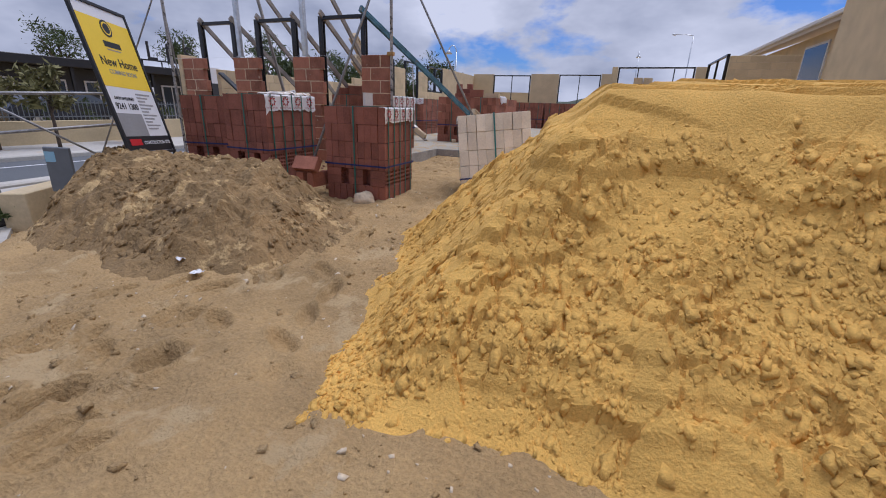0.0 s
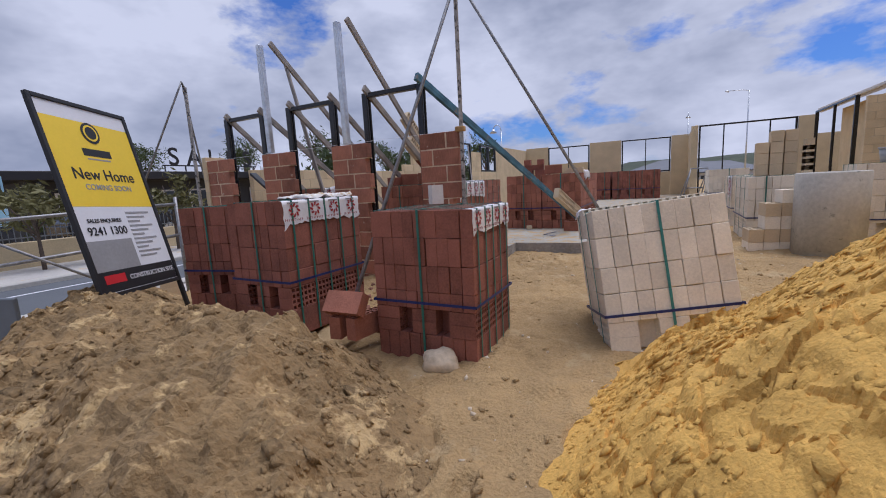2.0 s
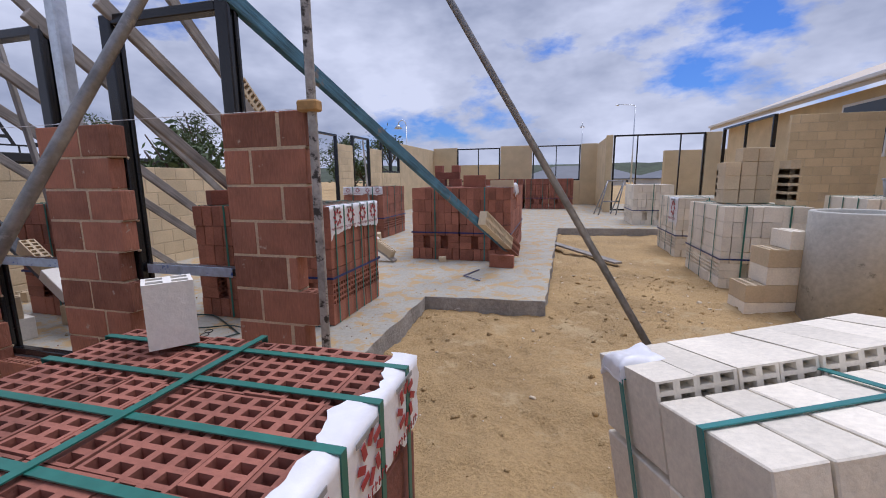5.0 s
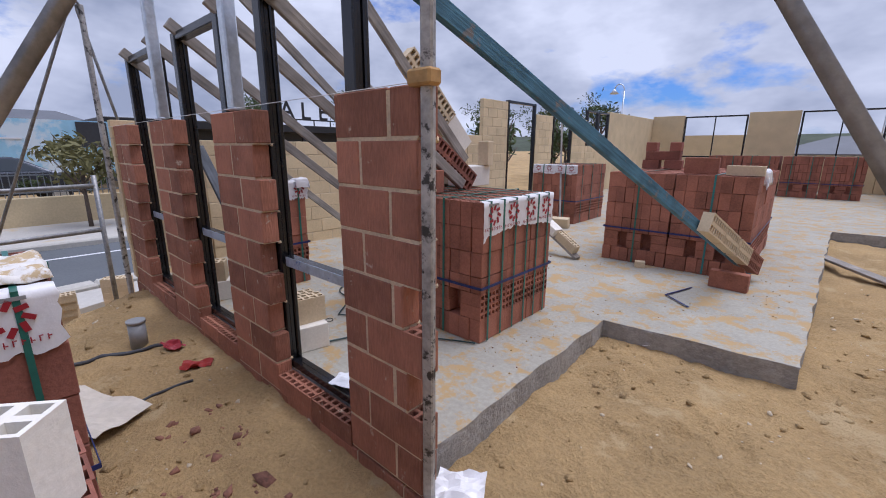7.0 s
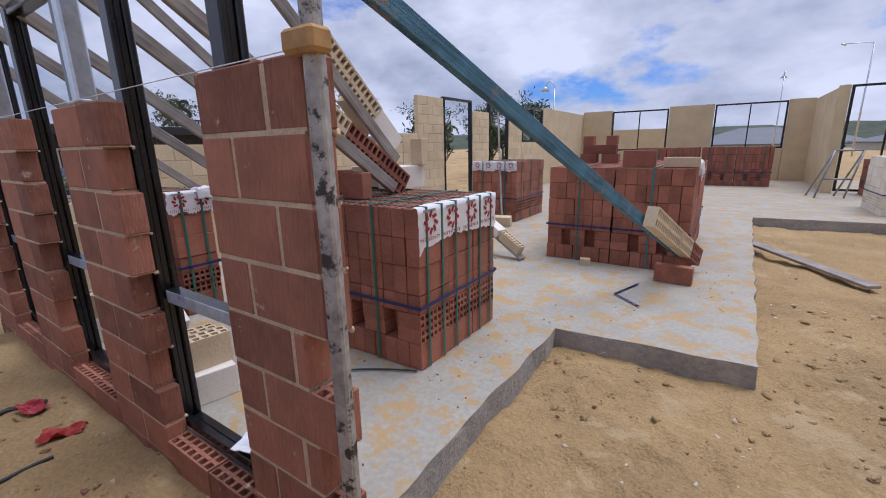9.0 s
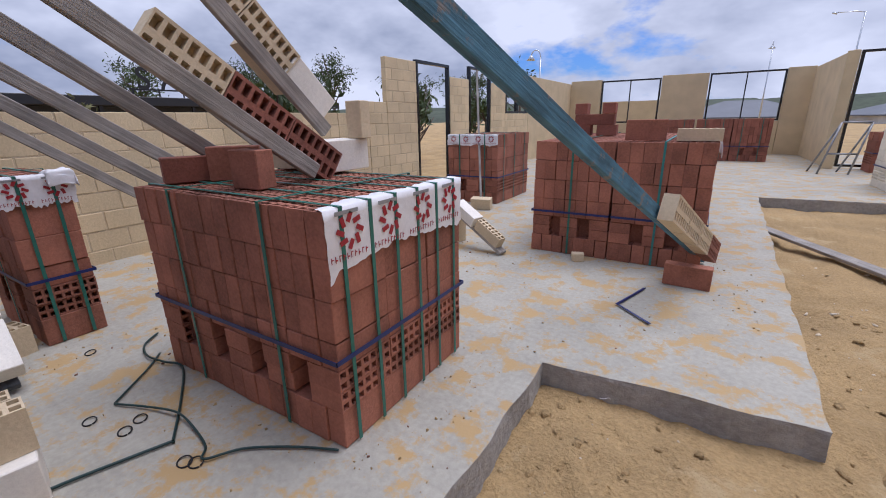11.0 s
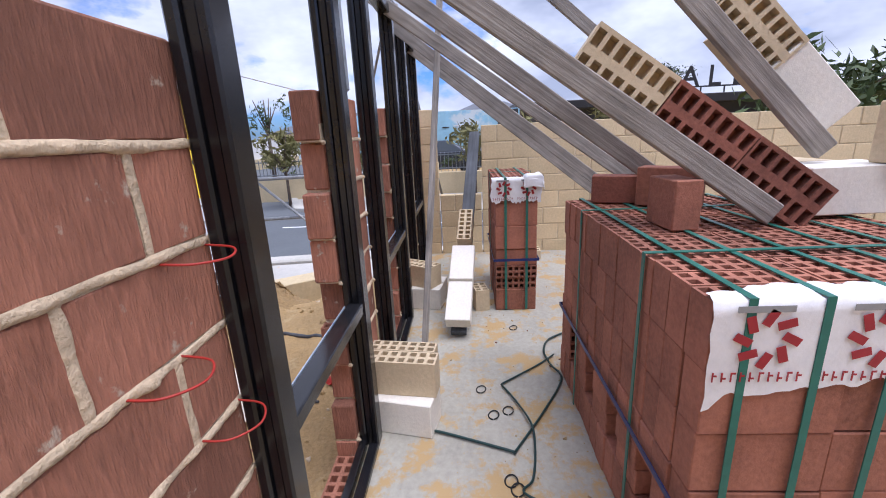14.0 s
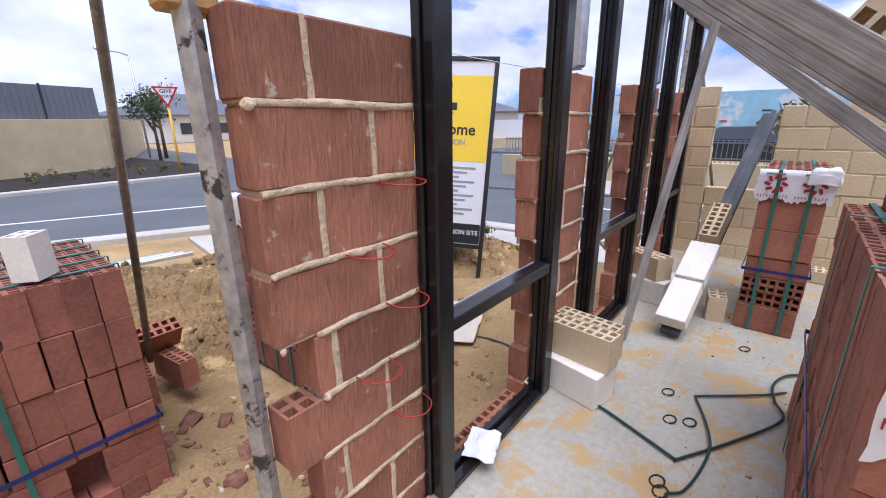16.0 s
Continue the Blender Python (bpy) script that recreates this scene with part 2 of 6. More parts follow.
def along(a, b, twist=0.0):
    """The pose at a whose x axis points to b, with its z axis as near upright as can be."""
    a, b = Vector(a), Vector(b)
    x = (b - a).normalized()
    up = Vector((0, 0, 1)) if abs(x.z) < 0.98 else Vector((0, 1, 0))
    y = up.cross(x).normalized()
    z = x.cross(y)
    m = Matrix((x, y, z)).transposed().to_4x4()
    return Matrix.Translation(a) @ m @ Matrix.Rotation(radians(twist), 4, "X")


def add_bar(bm, a, b, w, h, twist=0.0, bevel=0.003):
    """A bar of section w x h from a to b."""
    d = (Vector(b) - Vector(a)).length
    return add_box(bm, (0, -w / 2, -h / 2), (d, w / 2, h / 2), along(a, b, twist), bevel)


def bar(a, b, w, h, twist=0.0, bevel=0.003):
    return add_bar(bmesh.new(), a, b, w, h, twist, bevel)


def add_rod(bm, a, b, r, seg=12, r2=None):
    d = (Vector(b) - Vector(a)).length
    m = along(a, b) @ Matrix.Rotation(radians(90), 4, "Y") @ Matrix.Translation((0, 0, d / 2))
    bmesh.ops.create_cone(bm, cap_ends=True, segments=seg, radius1=r, radius2=r if r2 is None else r2, depth=d, matrix=m)
    for f in bm.faces:
        f.smooth = len(f.verts) == 4
    return bm


def rod(a, b, r, seg=12, r2=None):
    return add_rod(bmesh.new(), a, b, r, seg, r2)


def tube_curve(name, points, r, mat, parent=None, flat=False):
    """A bent hose, wire or strap along points, as a mesh."""
    bm = bmesh.new()
    pts = [Vector(p) for p in points]
    rings = []
    for i, p in enumerate(pts):
        d = (pts[min(i + 1, len(pts) - 1)] - pts[max(i - 1, 0)]).normalized()
        side = d.cross(Vector((0, 0, 1)))
        side = side.normalized() if side.length > 1e-4 else Vector((1, 0, 0))
        up = side.cross(d)
        ring = []
        for k in range(6):
            a = math.tau * k / 6
            ring.append(bm.verts.new(p + side * r * math.cos(a) + up * r * (0.25 if flat else 1.0) * math.sin(a)))
        rings.append(ring)
    for a, b in zip(rings, rings[1:]):
        for k in range(6):
            bm.faces.new((a[k], a[(k + 1) % 6], b[(k + 1) % 6], b[k])).smooth = True
    bm.faces.new(rings[0][::-1])
    bm.faces.new(rings[-1])
    return part(name, bm, mat, parent)


def curl(points, steps=6):
    """Points smoothed by Catmull-Rom."""
    pts = [Vector(p) for p in points]
    out = []
    for i in range(len(pts) - 1):
        p0, p1, p2, p3 = pts[max(i - 1, 0)], pts[i], pts[i + 1], pts[min(i + 2, len(pts) - 1)]
        for k in range(steps):
            t = k / steps
            out.append(0.5 * (2 * p1 + (p2 - p0) * t + (2 * p0 - 5 * p1 + 4 * p2 - p3) * t * t + (3 * p1 - p0 - 3 * p2 + p3) * t ** 3))
    return out + [pts[-1]]


# Bricks: 0.305 x 0.09 x 0.162, cores through the height.
BL, BW, BH = 0.305, 0.09, 0.162
CACHE = {}


def brick_mesh(size, mat, bevel=0.004, cores=None, tag=""):
    """A brick centred on its origin; cores: (axis, along, across) pits sunk into the two faces of that axis."""
    key = (tuple(round(s, 4) for s in size), mat.name, bevel, cores)
    if key in CACHE:
        return CACHE[key]
    sx, sy, sz = size
    bm = bmesh.new()
    if not cores:
        add_box(bm, (-sx / 2, -sy / 2, -sz / 2), (sx / 2, sy / 2, sz / 2), None, bevel)
    else:
        axis, na, nb = cores
        # built with the cored faces up and down, then turned
        dims = {"z": (sx, sy, sz), "y": (sx, sz, sy), "x": (sy, sz, sx)}[axis]
        a, b, h = dims
        us, vs = [-a / 2], [-b / 2]
        for i in range(na):
            c = -a / 2 + a * (i + 0.5) / na
            us += [c - 0.33 * a / na, c + 0.33 * a / na]
        us.append(a / 2)
        for i in range(nb):
            c = -b / 2 + b * (i + 0.5) / nb
            vs += [c - 0.32 * b / nb, c + 0.32 * b / nb]
        vs.append(b / 2)
        for side in (1, -1):
            top = [[bm.verts.new((u, v, side * h / 2)) for v in vs] for u in us]
            for i in range(len(us) - 1):
                for j in range(len(vs) - 1):
                    quad = [top[i][j], top[i + 1][j], top[i + 1][j + 1], top[i][j + 1]]
                    if i % 2 and j % 2:
                        deep = [bm.verts.new((q.co.x, q.co.y, side * (h / 2 - 0.045))) for q in quad]
                        for k in range(4):
                            f = [quad[k], quad[(k + 1) % 4], deep[(k + 1) % 4], deep[k]]
                            bm.faces.new(f if side > 0 else f[::-1])
                        bm.faces.new(deep if side > 0 else deep[::-1])
                    else:
                        bm.faces.new(quad if side > 0 else quad[::-1])
        for (x0, y0, x1, y1) in ((-a, -b, a, -b), (a, -b, a, b), (a, b, -a, b), (-a, b, -a, -b)):
            bm.faces.new([bm.verts.new(p) for p in ((x0 / 2, y0 / 2, -h / 2), (x1 / 2, y1 / 2, -h / 2), (x1 / 2, y1 / 2, h / 2), (x0 / 2, y0 / 2, h / 2))])
        bmesh.ops.remove_doubles(bm, verts=bm.verts, dist=1e-5)
        if axis == "y":
            bmesh.ops.transform(bm, matrix=Matrix.Rotation(radians(90), 4, "X"), verts=bm.verts)
        if axis == "x":
            bmesh.ops.transform(bm, matrix=Matrix(((0, 0, 1, 0), (1, 0, 0, 0), (0, 1, 0, 0), (0, 0, 0, 1))), verts=bm.verts)
    me = bpy.data.meshes.new("brick")
    bm.to_mesh(me)
    bm.free()
    me.materials.append(mat)
    CACHE[key] = me
    return me


rng = np.random.default_rng(7)


def jig(x, y, z, turn=1.0, slip=0.002):
    """A brick's place with the small errors of hand or machine."""
    a = rng.normal(0, 1, 6)
    return pose(x + slip * a[0], y + slip * a[1], z + slip * 0.3 * a[2], 0.15 * a[3], 0.15 * a[4], turn * 0.3 * a[5])


# ---- ground ----
def lattice(x, y, seed):
    h = np.sin(x * 127.1 + y * 311.7 + seed * 74.7) * 43758.5453
    return h - np.floor(h)


def noise2(x, y, seed=0):
    """Smooth value noise on arrays, 0 to 1."""
    xi, yi = np.floor(x), np.floor(y)
    u, v = x - xi, y - yi
    u, v = u * u * (3 - 2 * u), v * v * (3 - 2 * v)
    a, b = lattice(xi, yi, seed), lattice(xi + 1, yi, seed)
    c, d = lattice(xi, yi + 1, seed), lattice(xi + 1, yi + 1, seed)
    return a + (b - a) * u + (c - a) * v + (a - b - c + d) * u * v


def fbm(x, y, seed=0, octaves=4):
    s, amp, tot = 0.0, 0.5, 0.0
    for o in range(octaves):
        s = s + amp * noise2(x * 2 ** o, y * 2 ** o, seed + o)
        tot += amp
        amp *= 0.5
    return s / tot


def smooth(a, b, v):
    t = np.clip((v - a) / (b - a), 0, 1)
    return t * t * (3 - 2 * t)


ROAD_Z = -0.85


def level(x, y):
    """The graded level of the site, before small relief."""
    z = -0.15 - 0.085 * np.clip(-0.3 - y, 0, 3.6)
    z = z + (ROAD_Z - z) * smooth(0.0, 1.6, (-x - 2.0) + 0.6 * (-y - 2.8))
    z = z + (ROAD_Z - z) * smooth(-6.2, -7.6, y)
    return z


STEPS = [(random.Random(7 + k).uniform(0.15, 1.75), random.Random(70 + k).uniform(-5.6, 1.6), random.Random(170 + k).gauss(0.3, 0.5)) for k in range(95)]


def footprints(x, y):
    z = np.zeros(np.shape(x))
    for fx, fy, a in STEPS:
        u, v = (x - fx) * math.cos(a) + (y - fy) * math.sin(a), (y - fy) * math.cos(a) - (x - fx) * math.sin(a)
        q = np.sqrt((u / 0.062) ** 2 + (v / 0.15) ** 2)
        z = z - 0.05 * smooth(1.05, 0.6, q) + 0.02 * smooth(0.8, 1.1, q) * smooth(1.7, 1.15, q)
    return z


def site(x, y):
    z = level(x, y)
    near = (1 - smooth(-4.6, -6.0, x)) * (1 - smooth(-6.0, -7.4, y)) * (1 - smooth(9, 14, y)) * (1 - smooth(8, 12, x))
    bumps = 0.07 * (fbm(x * 2.1, y * 2.1, 3, 3) - 0.5) + 0.045 * (fbm(x * 7, y * 7, 11, 3) - 0.5) + 0.022 * (fbm(x * 20, y * 20, 17, 2) - 0.5)
    dents = np.clip(noise2(x * 4.3, y * 4.3, 29) - 0.7, 0, 1) * -0.16
    return z + near * (bumps + 0.6 * dents * smooth(-1.6, -2.4, y) * smooth(0.2, 0.9, x) + footprints(x, y) * (0.25 + 0.75 * smooth(-1.8, -2.6, y)))


def grid_mesh(name, xs, ys, height, mat, soft=True):
    X, Y = np.meshgrid(xs, ys, indexing="ij")
    Z = height(X, Y)
    nx, ny = X.shape
    verts = np.stack([X, Y, Z], -1).reshape(-1, 3)
    i, j = np.meshgrid(np.arange(nx - 1), np.arange(ny - 1), indexing="ij")
    a = (i * ny + j).ravel()
    faces = np.stack([a, a + ny, a + ny + 1, a + 1], -1)
    me = bpy.data.meshes.new(name)
    me.vertices.add(len(verts))
    me.vertices.foreach_set("co", verts.ravel())
    me.loops.add(faces.size)
    me.loops.foreach_set("vertex_index", faces.ravel())
    me.polygons.add(len(faces))
    me.polygons.foreach_set("loop_start", np.arange(0, faces.size, 4))
    me.polygons.foreach_set("use_smooth", np.full(len(faces), soft))
    me.update()
    me.materials.append(mat)
    return me


far_lo, far_hi = -np.geomspace(12, 900, 22)[::-1], np.geomspace(12, 900, 22)
gx = np.concatenate([far_lo, np.arange(-11.5, -5, 0.5), np.arange(-5, 0, 0.035), np.arange(0, 2.4, 0.02), np.arange(2.4, 6.5, 0.05), np.arange(6.5, 11.6, 0.5), far_hi])
gy = np.concatenate([far_lo, np.arange(-11.5, -6.2, 0.5), np.arange(-6.2, 2.5, 0.022), np.arange(2.5, 4.5, 0.035), np.arange(4.5, 11.6, 0.25), far_hi])
tagged(new("ground", grid_mesh("ground", gx, gy, site, SAND)), "pale trampled building sand around the slab", "ground", kind="structure")


def inside(poly, x, y):
    """Signed distance to a polygon, positive inside."""
    best = np.full(x.shape, 1e9)
    odd = np.zeros(x.shape, bool)
    n = len(poly)
    for k in range(n):
        (x0, y0), (x1, y1) = poly[k], poly[(k + 1) % n]
        ex, ey = x1 - x0, y1 - y0
        t = np.clip(((x - x0) * ex + (y - y0) * ey) / (ex * ex + ey * ey), 0, 1)
        best = np.minimum(best, np.hypot(x - x0 - t * ex, y - y0 - t * ey))
        cut = ((y0 > y) != (y1 > y)) & (x < (x1 - x0) * (y - y0) / (y1 - y0 + 1e-12) + x0)
        odd ^= cut
    return np.where(odd, best, -best)


YELLOW_FOOT = [(2.12, -4.62), (1.74, -3.5), (1.5, -2.3), (1.64, -1.3), (2.25, -0.55), (3.3, 0.55), (4.7, 1.6), (7.4, 1.4), (8.2, -3.0), (6.2, -5.0), (4.6, -4.6), (3.4, -4.5)]
SPOIL_FOOT = [(-1.5, -3.85), (0.25, -3.95), (1.0, -3.5), (1.12, -2.9), (0.85, -2.1), (0.2, -1.62), (-1.2, -1.6), (-2.4, -1.5), (-3.7, -0.9), (-4.4, -1.6), (-3.6, -2.6), (-2.6, -3.3)]


def cells(x, y, size, seed):
    """Broken plates and clods: a level for each cell of a jittered grid."""
    x, y = x / size, y / size
    xi, yi = np.floor(x), np.floor(y)
    best, val = np.full(x.shape, 9.0), np.zeros(x.shape)
    for dx in (-1, 0, 1):
        for dy in (-1, 0, 1):
            cx, cy = xi + dx, yi + dy
            px, py = cx + lattice(cx, cy, seed), cy + lattice(cx, cy, seed + 5)
            d = (px - x) ** 2 + (py - y) ** 2
            take = d < best
            best = np.where(take, d, best)
            val = np.where(take, lattice(cx, cy, seed + 9), val)
    return val, np.sqrt(best)


def plates(x, y, size, seed, slope=0.5):
    """Cracked crust: the tilted face of each broken plate, and the distance to its edge."""
    x, y = x / size, y / size
    xi, yi = np.floor(x), np.floor(y)
    best, second, face = np.full(x.shape, 9.0), np.full(x.shape, 9.0), np.zeros(x.shape)
    for dx in (-1, 0, 1):
        for dy in (-1, 0, 1):
            cx, cy = xi + dx, yi + dy
            ox, oy = x - cx - lattice(cx, cy, seed), y - cy - lattice(cx, cy, seed + 5)
            d = np.sqrt(ox * ox + oy * oy)
            f = lattice(cx, cy, seed + 9) - 0.5 + slope * (ox * (lattice(cx, cy, seed + 13) - 0.5) + oy * (lattice(cx, cy, seed + 17) - 0.5)) * 2
            take = d < best
            second = np.where(take, best, np.minimum(second, d))
            face = np.where(take, f, face)
            best = np.where(take, d, best)
    return face, second - best


def yellow_height(x, y):
    wob = 0.3 * (fbm(x * 1.3, y * 1.3, 41, 3) - 0.5)
    d = inside(YELLOW_FOOT, x, y) + wob
    rise = np.clip(d * np.where(d > 0, smooth(-0.35, 0.45, d), 1) / 1.5, -0.2, 1)
    h = 1.24 * np.where(rise > 0.82, 0.82 + (rise - 0.82) * 0.7 + 0.05 * smooth(0.82, 1, rise), rise)
    slope = smooth(0.02, 0.3, d) * (1 - smooth(1.15, 1.45, d))
    # smooth runs of loose sand, cracked slabs, and crumbled patches
    kind = fbm(x * 1.1, y * 1.1, 57, 3)
    slabs, crumbs = smooth(0.41, 0.5, kind), smooth(0.53, 0.45, kind) * smooth(0.34, 0.42, kind)
    u, v = x + 0.1 * (fbm(x * 5, y * 5, 4, 3) - 0.5), y + 0.1 * (fbm(x * 5, y * 5, 6, 3) - 0.5)
    f1, e1 = plates(u, v * 1.3, 0.34, 13, 0.6)
    f2, e2 = plates(u, v, 0.13, 23, 0.7)
    f3, e3 = plates(u, v, 0.055, 33, 0.9)
    crack = 1 - smooth(0.0, 0.03, e1)
    h = h + slope * slabs * (0.045 * f1 - 0.03 * crack + 0.022 * f2 - 0.02 * (1 - smooth(0.0, 0.1, e2)) * smooth(0.4, 0.6, fbm(x * 2, y * 2, 5, 2)))
    h = h + slope * crumbs * (0.03 * f1 + 0.022 * f2 + 0.028 * f3 * smooth(0.0, 0.2, e3) - 0.012 * (1 - smooth(0.0, 0.12, e2)))
    crease = np.abs(fbm(u * 3.2, v * 3.2, 81, 4) - 0.5) * 2
    fine = np.abs(fbm(u * 11, v * 11, 83, 3) - 0.5) * 2
    h = h + slope * (0.03 * np.minimum(crease, 0.3) + (0.015 + 0.03 * crumbs) * np.minimum(fine, 0.3))
    h = h + 0.02 * slope * (fbm(x * 20, y * 20, 61, 3) - 0.5) + 0.07 * (fbm(x * 1.6, y * 1.6, 63, 3) - 0.5) * smooth(0, 0.5, d)
    # bedded crust: broken ledges that follow the height
    q = h / 0.11 + 2.2 * (fbm(x * 1.4, y * 1.4, 73, 3) - 0.5)
    fr = q - np.floor(q)
    h = h + slope * smooth(0.4, 0.52, kind) * 0.02 * (smooth(0.0, 0.3, fr) - fr)
    # the ledge round the shorn top
    lip = d + 0.7 * (fbm(u * 2.3, v * 2.3, 79, 3) - 0.5)
    h = h + 0.05 * smooth(1.08, 1.12, lip)
    # the shorn plateau, with a few long steps
    bed = 0.9 * y + 0.25 * x + 0.5 * fbm(x * 0.9, y * 2.2, 67, 3)
    lay = bed / 0.42 - np.floor(bed / 0.42)
    h = h + smooth(1.2, 1.45, d) * (0.045 * smooth(0.0, 0.06, lay) * (1 - lay) - 0.02)
    return level(x, y) + h - 0.01


def spoil_height(x, y):
    d = inside(SPOIL_FOOT, x, y) + 0.35 * (fbm(x * 1.8, y * 1.8, 71, 4) - 0.5)
    h = 0.47 * np.clip(d / 0.7, -0.3, 1)
    h = np.where(d > 0.7, h + 0.05 * (fbm(x * 1.3, y * 1.3, 77, 2) - 0.5), h)
    c2, r2 = cells(x, y, 0.14, 43)
    c3, r3 = cells(x, y, 0.06, 47)
    k = smooth(0.0, 0.3, d)
    h = h + k * (0.14 * np.minimum(np.abs(fbm(x * 3, y * 3, 95, 4) - 0.5) * 2, 0.4) - 0.03 + 0.06 * np.minimum(np.abs(fbm(x * 11, y * 11, 96, 3) - 0.5) * 2, 0.4) + 0.06 * (c2 - 0.4) * smooth(0.7, 0.2, r2) + 0.03 * (c3 - 0.35) * smooth(0.6, 0.2, r3) + 0.24 * (fbm(x * 2.6, y * 2.6, 91, 4) - 0.5) + 0.06 * (fbm(x * 8, y * 8, 93, 3) - 0.5))
    return level(x, y) + h - 0.01


ICO_V = np.array([(x, y, z) for x in (-1, 1) for y in (-1, 1) for z in (-1, 1)]) * 0.75
ICO_F = np.array([(0, 1, 3), (0, 3, 2), (4, 6, 7), (4, 7, 5), (0, 4, 5), (0, 5, 1), (2, 3, 7), (2, 7, 6), (0, 2, 6), (0, 6, 4), (1, 5, 7), (1, 7, 3)])


def clods(name, n, x0, x1, y0, y1, height, keep, smallest, largest, mat, label, seed, flat=0.7):
    """A scatter of broken lumps lying half sunk in a surface."""
    r = np.random.default_rng(seed)
    X, Y = r.uniform(x0, x1, n * 6), r.uniform(y0, y1, n * 6)
    ok = r.uniform(0, 1, n * 6) < keep(X, Y)
    X, Y = X[ok][:n], Y[ok][:n]
    n = len(X)
    S = np.clip(smallest * r.uniform(0.02, 1, n) ** -0.62, smallest, largest)
    Z = height(X, Y) - S * 0.05
    V = ICO_V[None] + r.uniform(-0.36, 0.36, (n, len(ICO_V), 3))
    a = r.uniform(0, 6.28, n)
    shape = r.uniform(0.6, 1.4, (n, 1, 3)) * np.array([1, 1, flat])
    V = V * shape
    c, s_ = np.cos(a)[:, None], np.sin(a)[:, None]
    V = np.stack([V[..., 0] * c - V[..., 1] * s_, V[..., 0] * s_ + V[..., 1] * c, V[..., 2]], -1) * S[:, None, None]
    e = 0.15
    tx, ty = (height(X + e, Y) - height(X - e, Y)) / (2 * e), (height(X, Y + e) - height(X, Y - e)) / (2 * e)
    V[..., 2] += V[..., 0] * np.clip(tx + r.normal(0, 0.25, n), -1, 1)[:, None] + V[..., 1] * np.clip(ty + r.normal(0, 0.3, n), -1.2, 1.2)[:, None]
    V = V + np.stack([X, Y, Z], -1)[:, None]
    F = ICO_F[None] + (np.arange(n) * len(ICO_V))[:, None, None]
    V, F = V.reshape(-1, 3), F.reshape(-1, 3)
    me = bpy.data.meshes.new(name)
    me.vertices.add(len(V))
    me.vertices.foreach_set("co", V.ravel())
    me.loops.add(F.size)
    me.loops.foreach_set("vertex_index", F.ravel())
    me.polygons.add(len(F))
    me.polygons.foreach_set("loop_start", np.arange(0, F.size, 3))
    me.update()
    me.materials.append(mat)
    return tagged(new(name, me), label, "clods", kind="stuff")


tagged(new("sand_pile", grid_mesh("heap_surface", np.concatenate([np.arange(0.9, 4.5, 0.012), np.arange(4.5, 8.3, 0.035)]), np.arange(-5.1, 1.9, 0.013), yellow_height, YELLOW, False)), "large heap of damp crumbling yellow sand", "sand heap")
tagged(new("sand_mound", grid_mesh("sand_mound", np.arange(-4.7, 1.4, 0.02), np.arange(-4.3, -0.6, 0.02), spoil_height, SPOIL, False)), "low mound of dug brown sand", "sand heap")
clods("yellow_clods", 13000, 1.4, 5.6, -4.8, 1.2, yellow_height, lambda x, y: smooth(-0.12, 0.05, inside(YELLOW_FOOT, x, y)) * (1 - 0.98 * smooth(1.0, 1.35, inside(YELLOW_FOOT, x, y))) * (0.14 + 0.86 * smooth(0.56, 0.46, fbm(x * 1.1, y * 1.1, 57, 3)) * (0.25 + 0.75 * smooth(0.42, 0.56, fbm(x * 3.1, y * 3.1, 58, 2)))), 0.0045, 0.024, YELLOW, "broken clods of damp yellow sand", 5, 0.5)
clods("yellow_crumbs", 5000, 1.3, 3.4, -4.8, -0.2, yellow_height, lambda x, y: smooth(-0.2, 0.0, inside(YELLOW_FOOT, x, y)) * (1 - smooth(0.3, 0.8, inside(YELLOW_FOOT, x, y))) * (0.1 + smooth(0.5, 0.6, fbm(x * 2.3, y * 2.3, 59, 2))), 0.004, 0.022, YELLOW, "small crumbs of yellow sand at the foot of the heap", 15)
clods("brown_clods", 5000, -4.4, 1.3, -4.2, -1.2, spoil_height, lambda x, y: smooth(-0.15, 0.1, inside(SPOIL_FOOT, x, y)) * (0.12 + smooth(0.42, 0.6, fbm(x * 2.2, y * 2.2, 88, 3))), 0.005, 0.03, SPOIL, "clods of dug brown sand", 6)
clods("sand_lumps", 5000, -4.2, 3.0, -6.2, 4.0, site, lambda x, y: 0.25 + 0.75 * smooth(0.45, 0.6, fbm(x * 1.1, y * 1.1, 99, 3)), 0.005, 0.022, SAND, "small lumps of sand on the ground", 8)
clods("pebbles", 1600, -4.2, 3.4, -6.2, 5.0, site, lambda x, y: 0.2 + 0.8 * smooth(0.5, 0.62, fbm(x * 1.3, y * 1.3, 31, 3)), 0.004, 0.018, STONE, "pale limestone pebbles in the sand", 9)

# slab: a rectangle with a projecting part
SLAB = [(-4.1, 0.1), (0.0, 0.1), (0.0, 2.02), (1.14, 2.1), (1.3, 7.9), (3.0, 8.1), (6.0, 8.1), (6.0, 17.0), (-4.1, 17.0)]


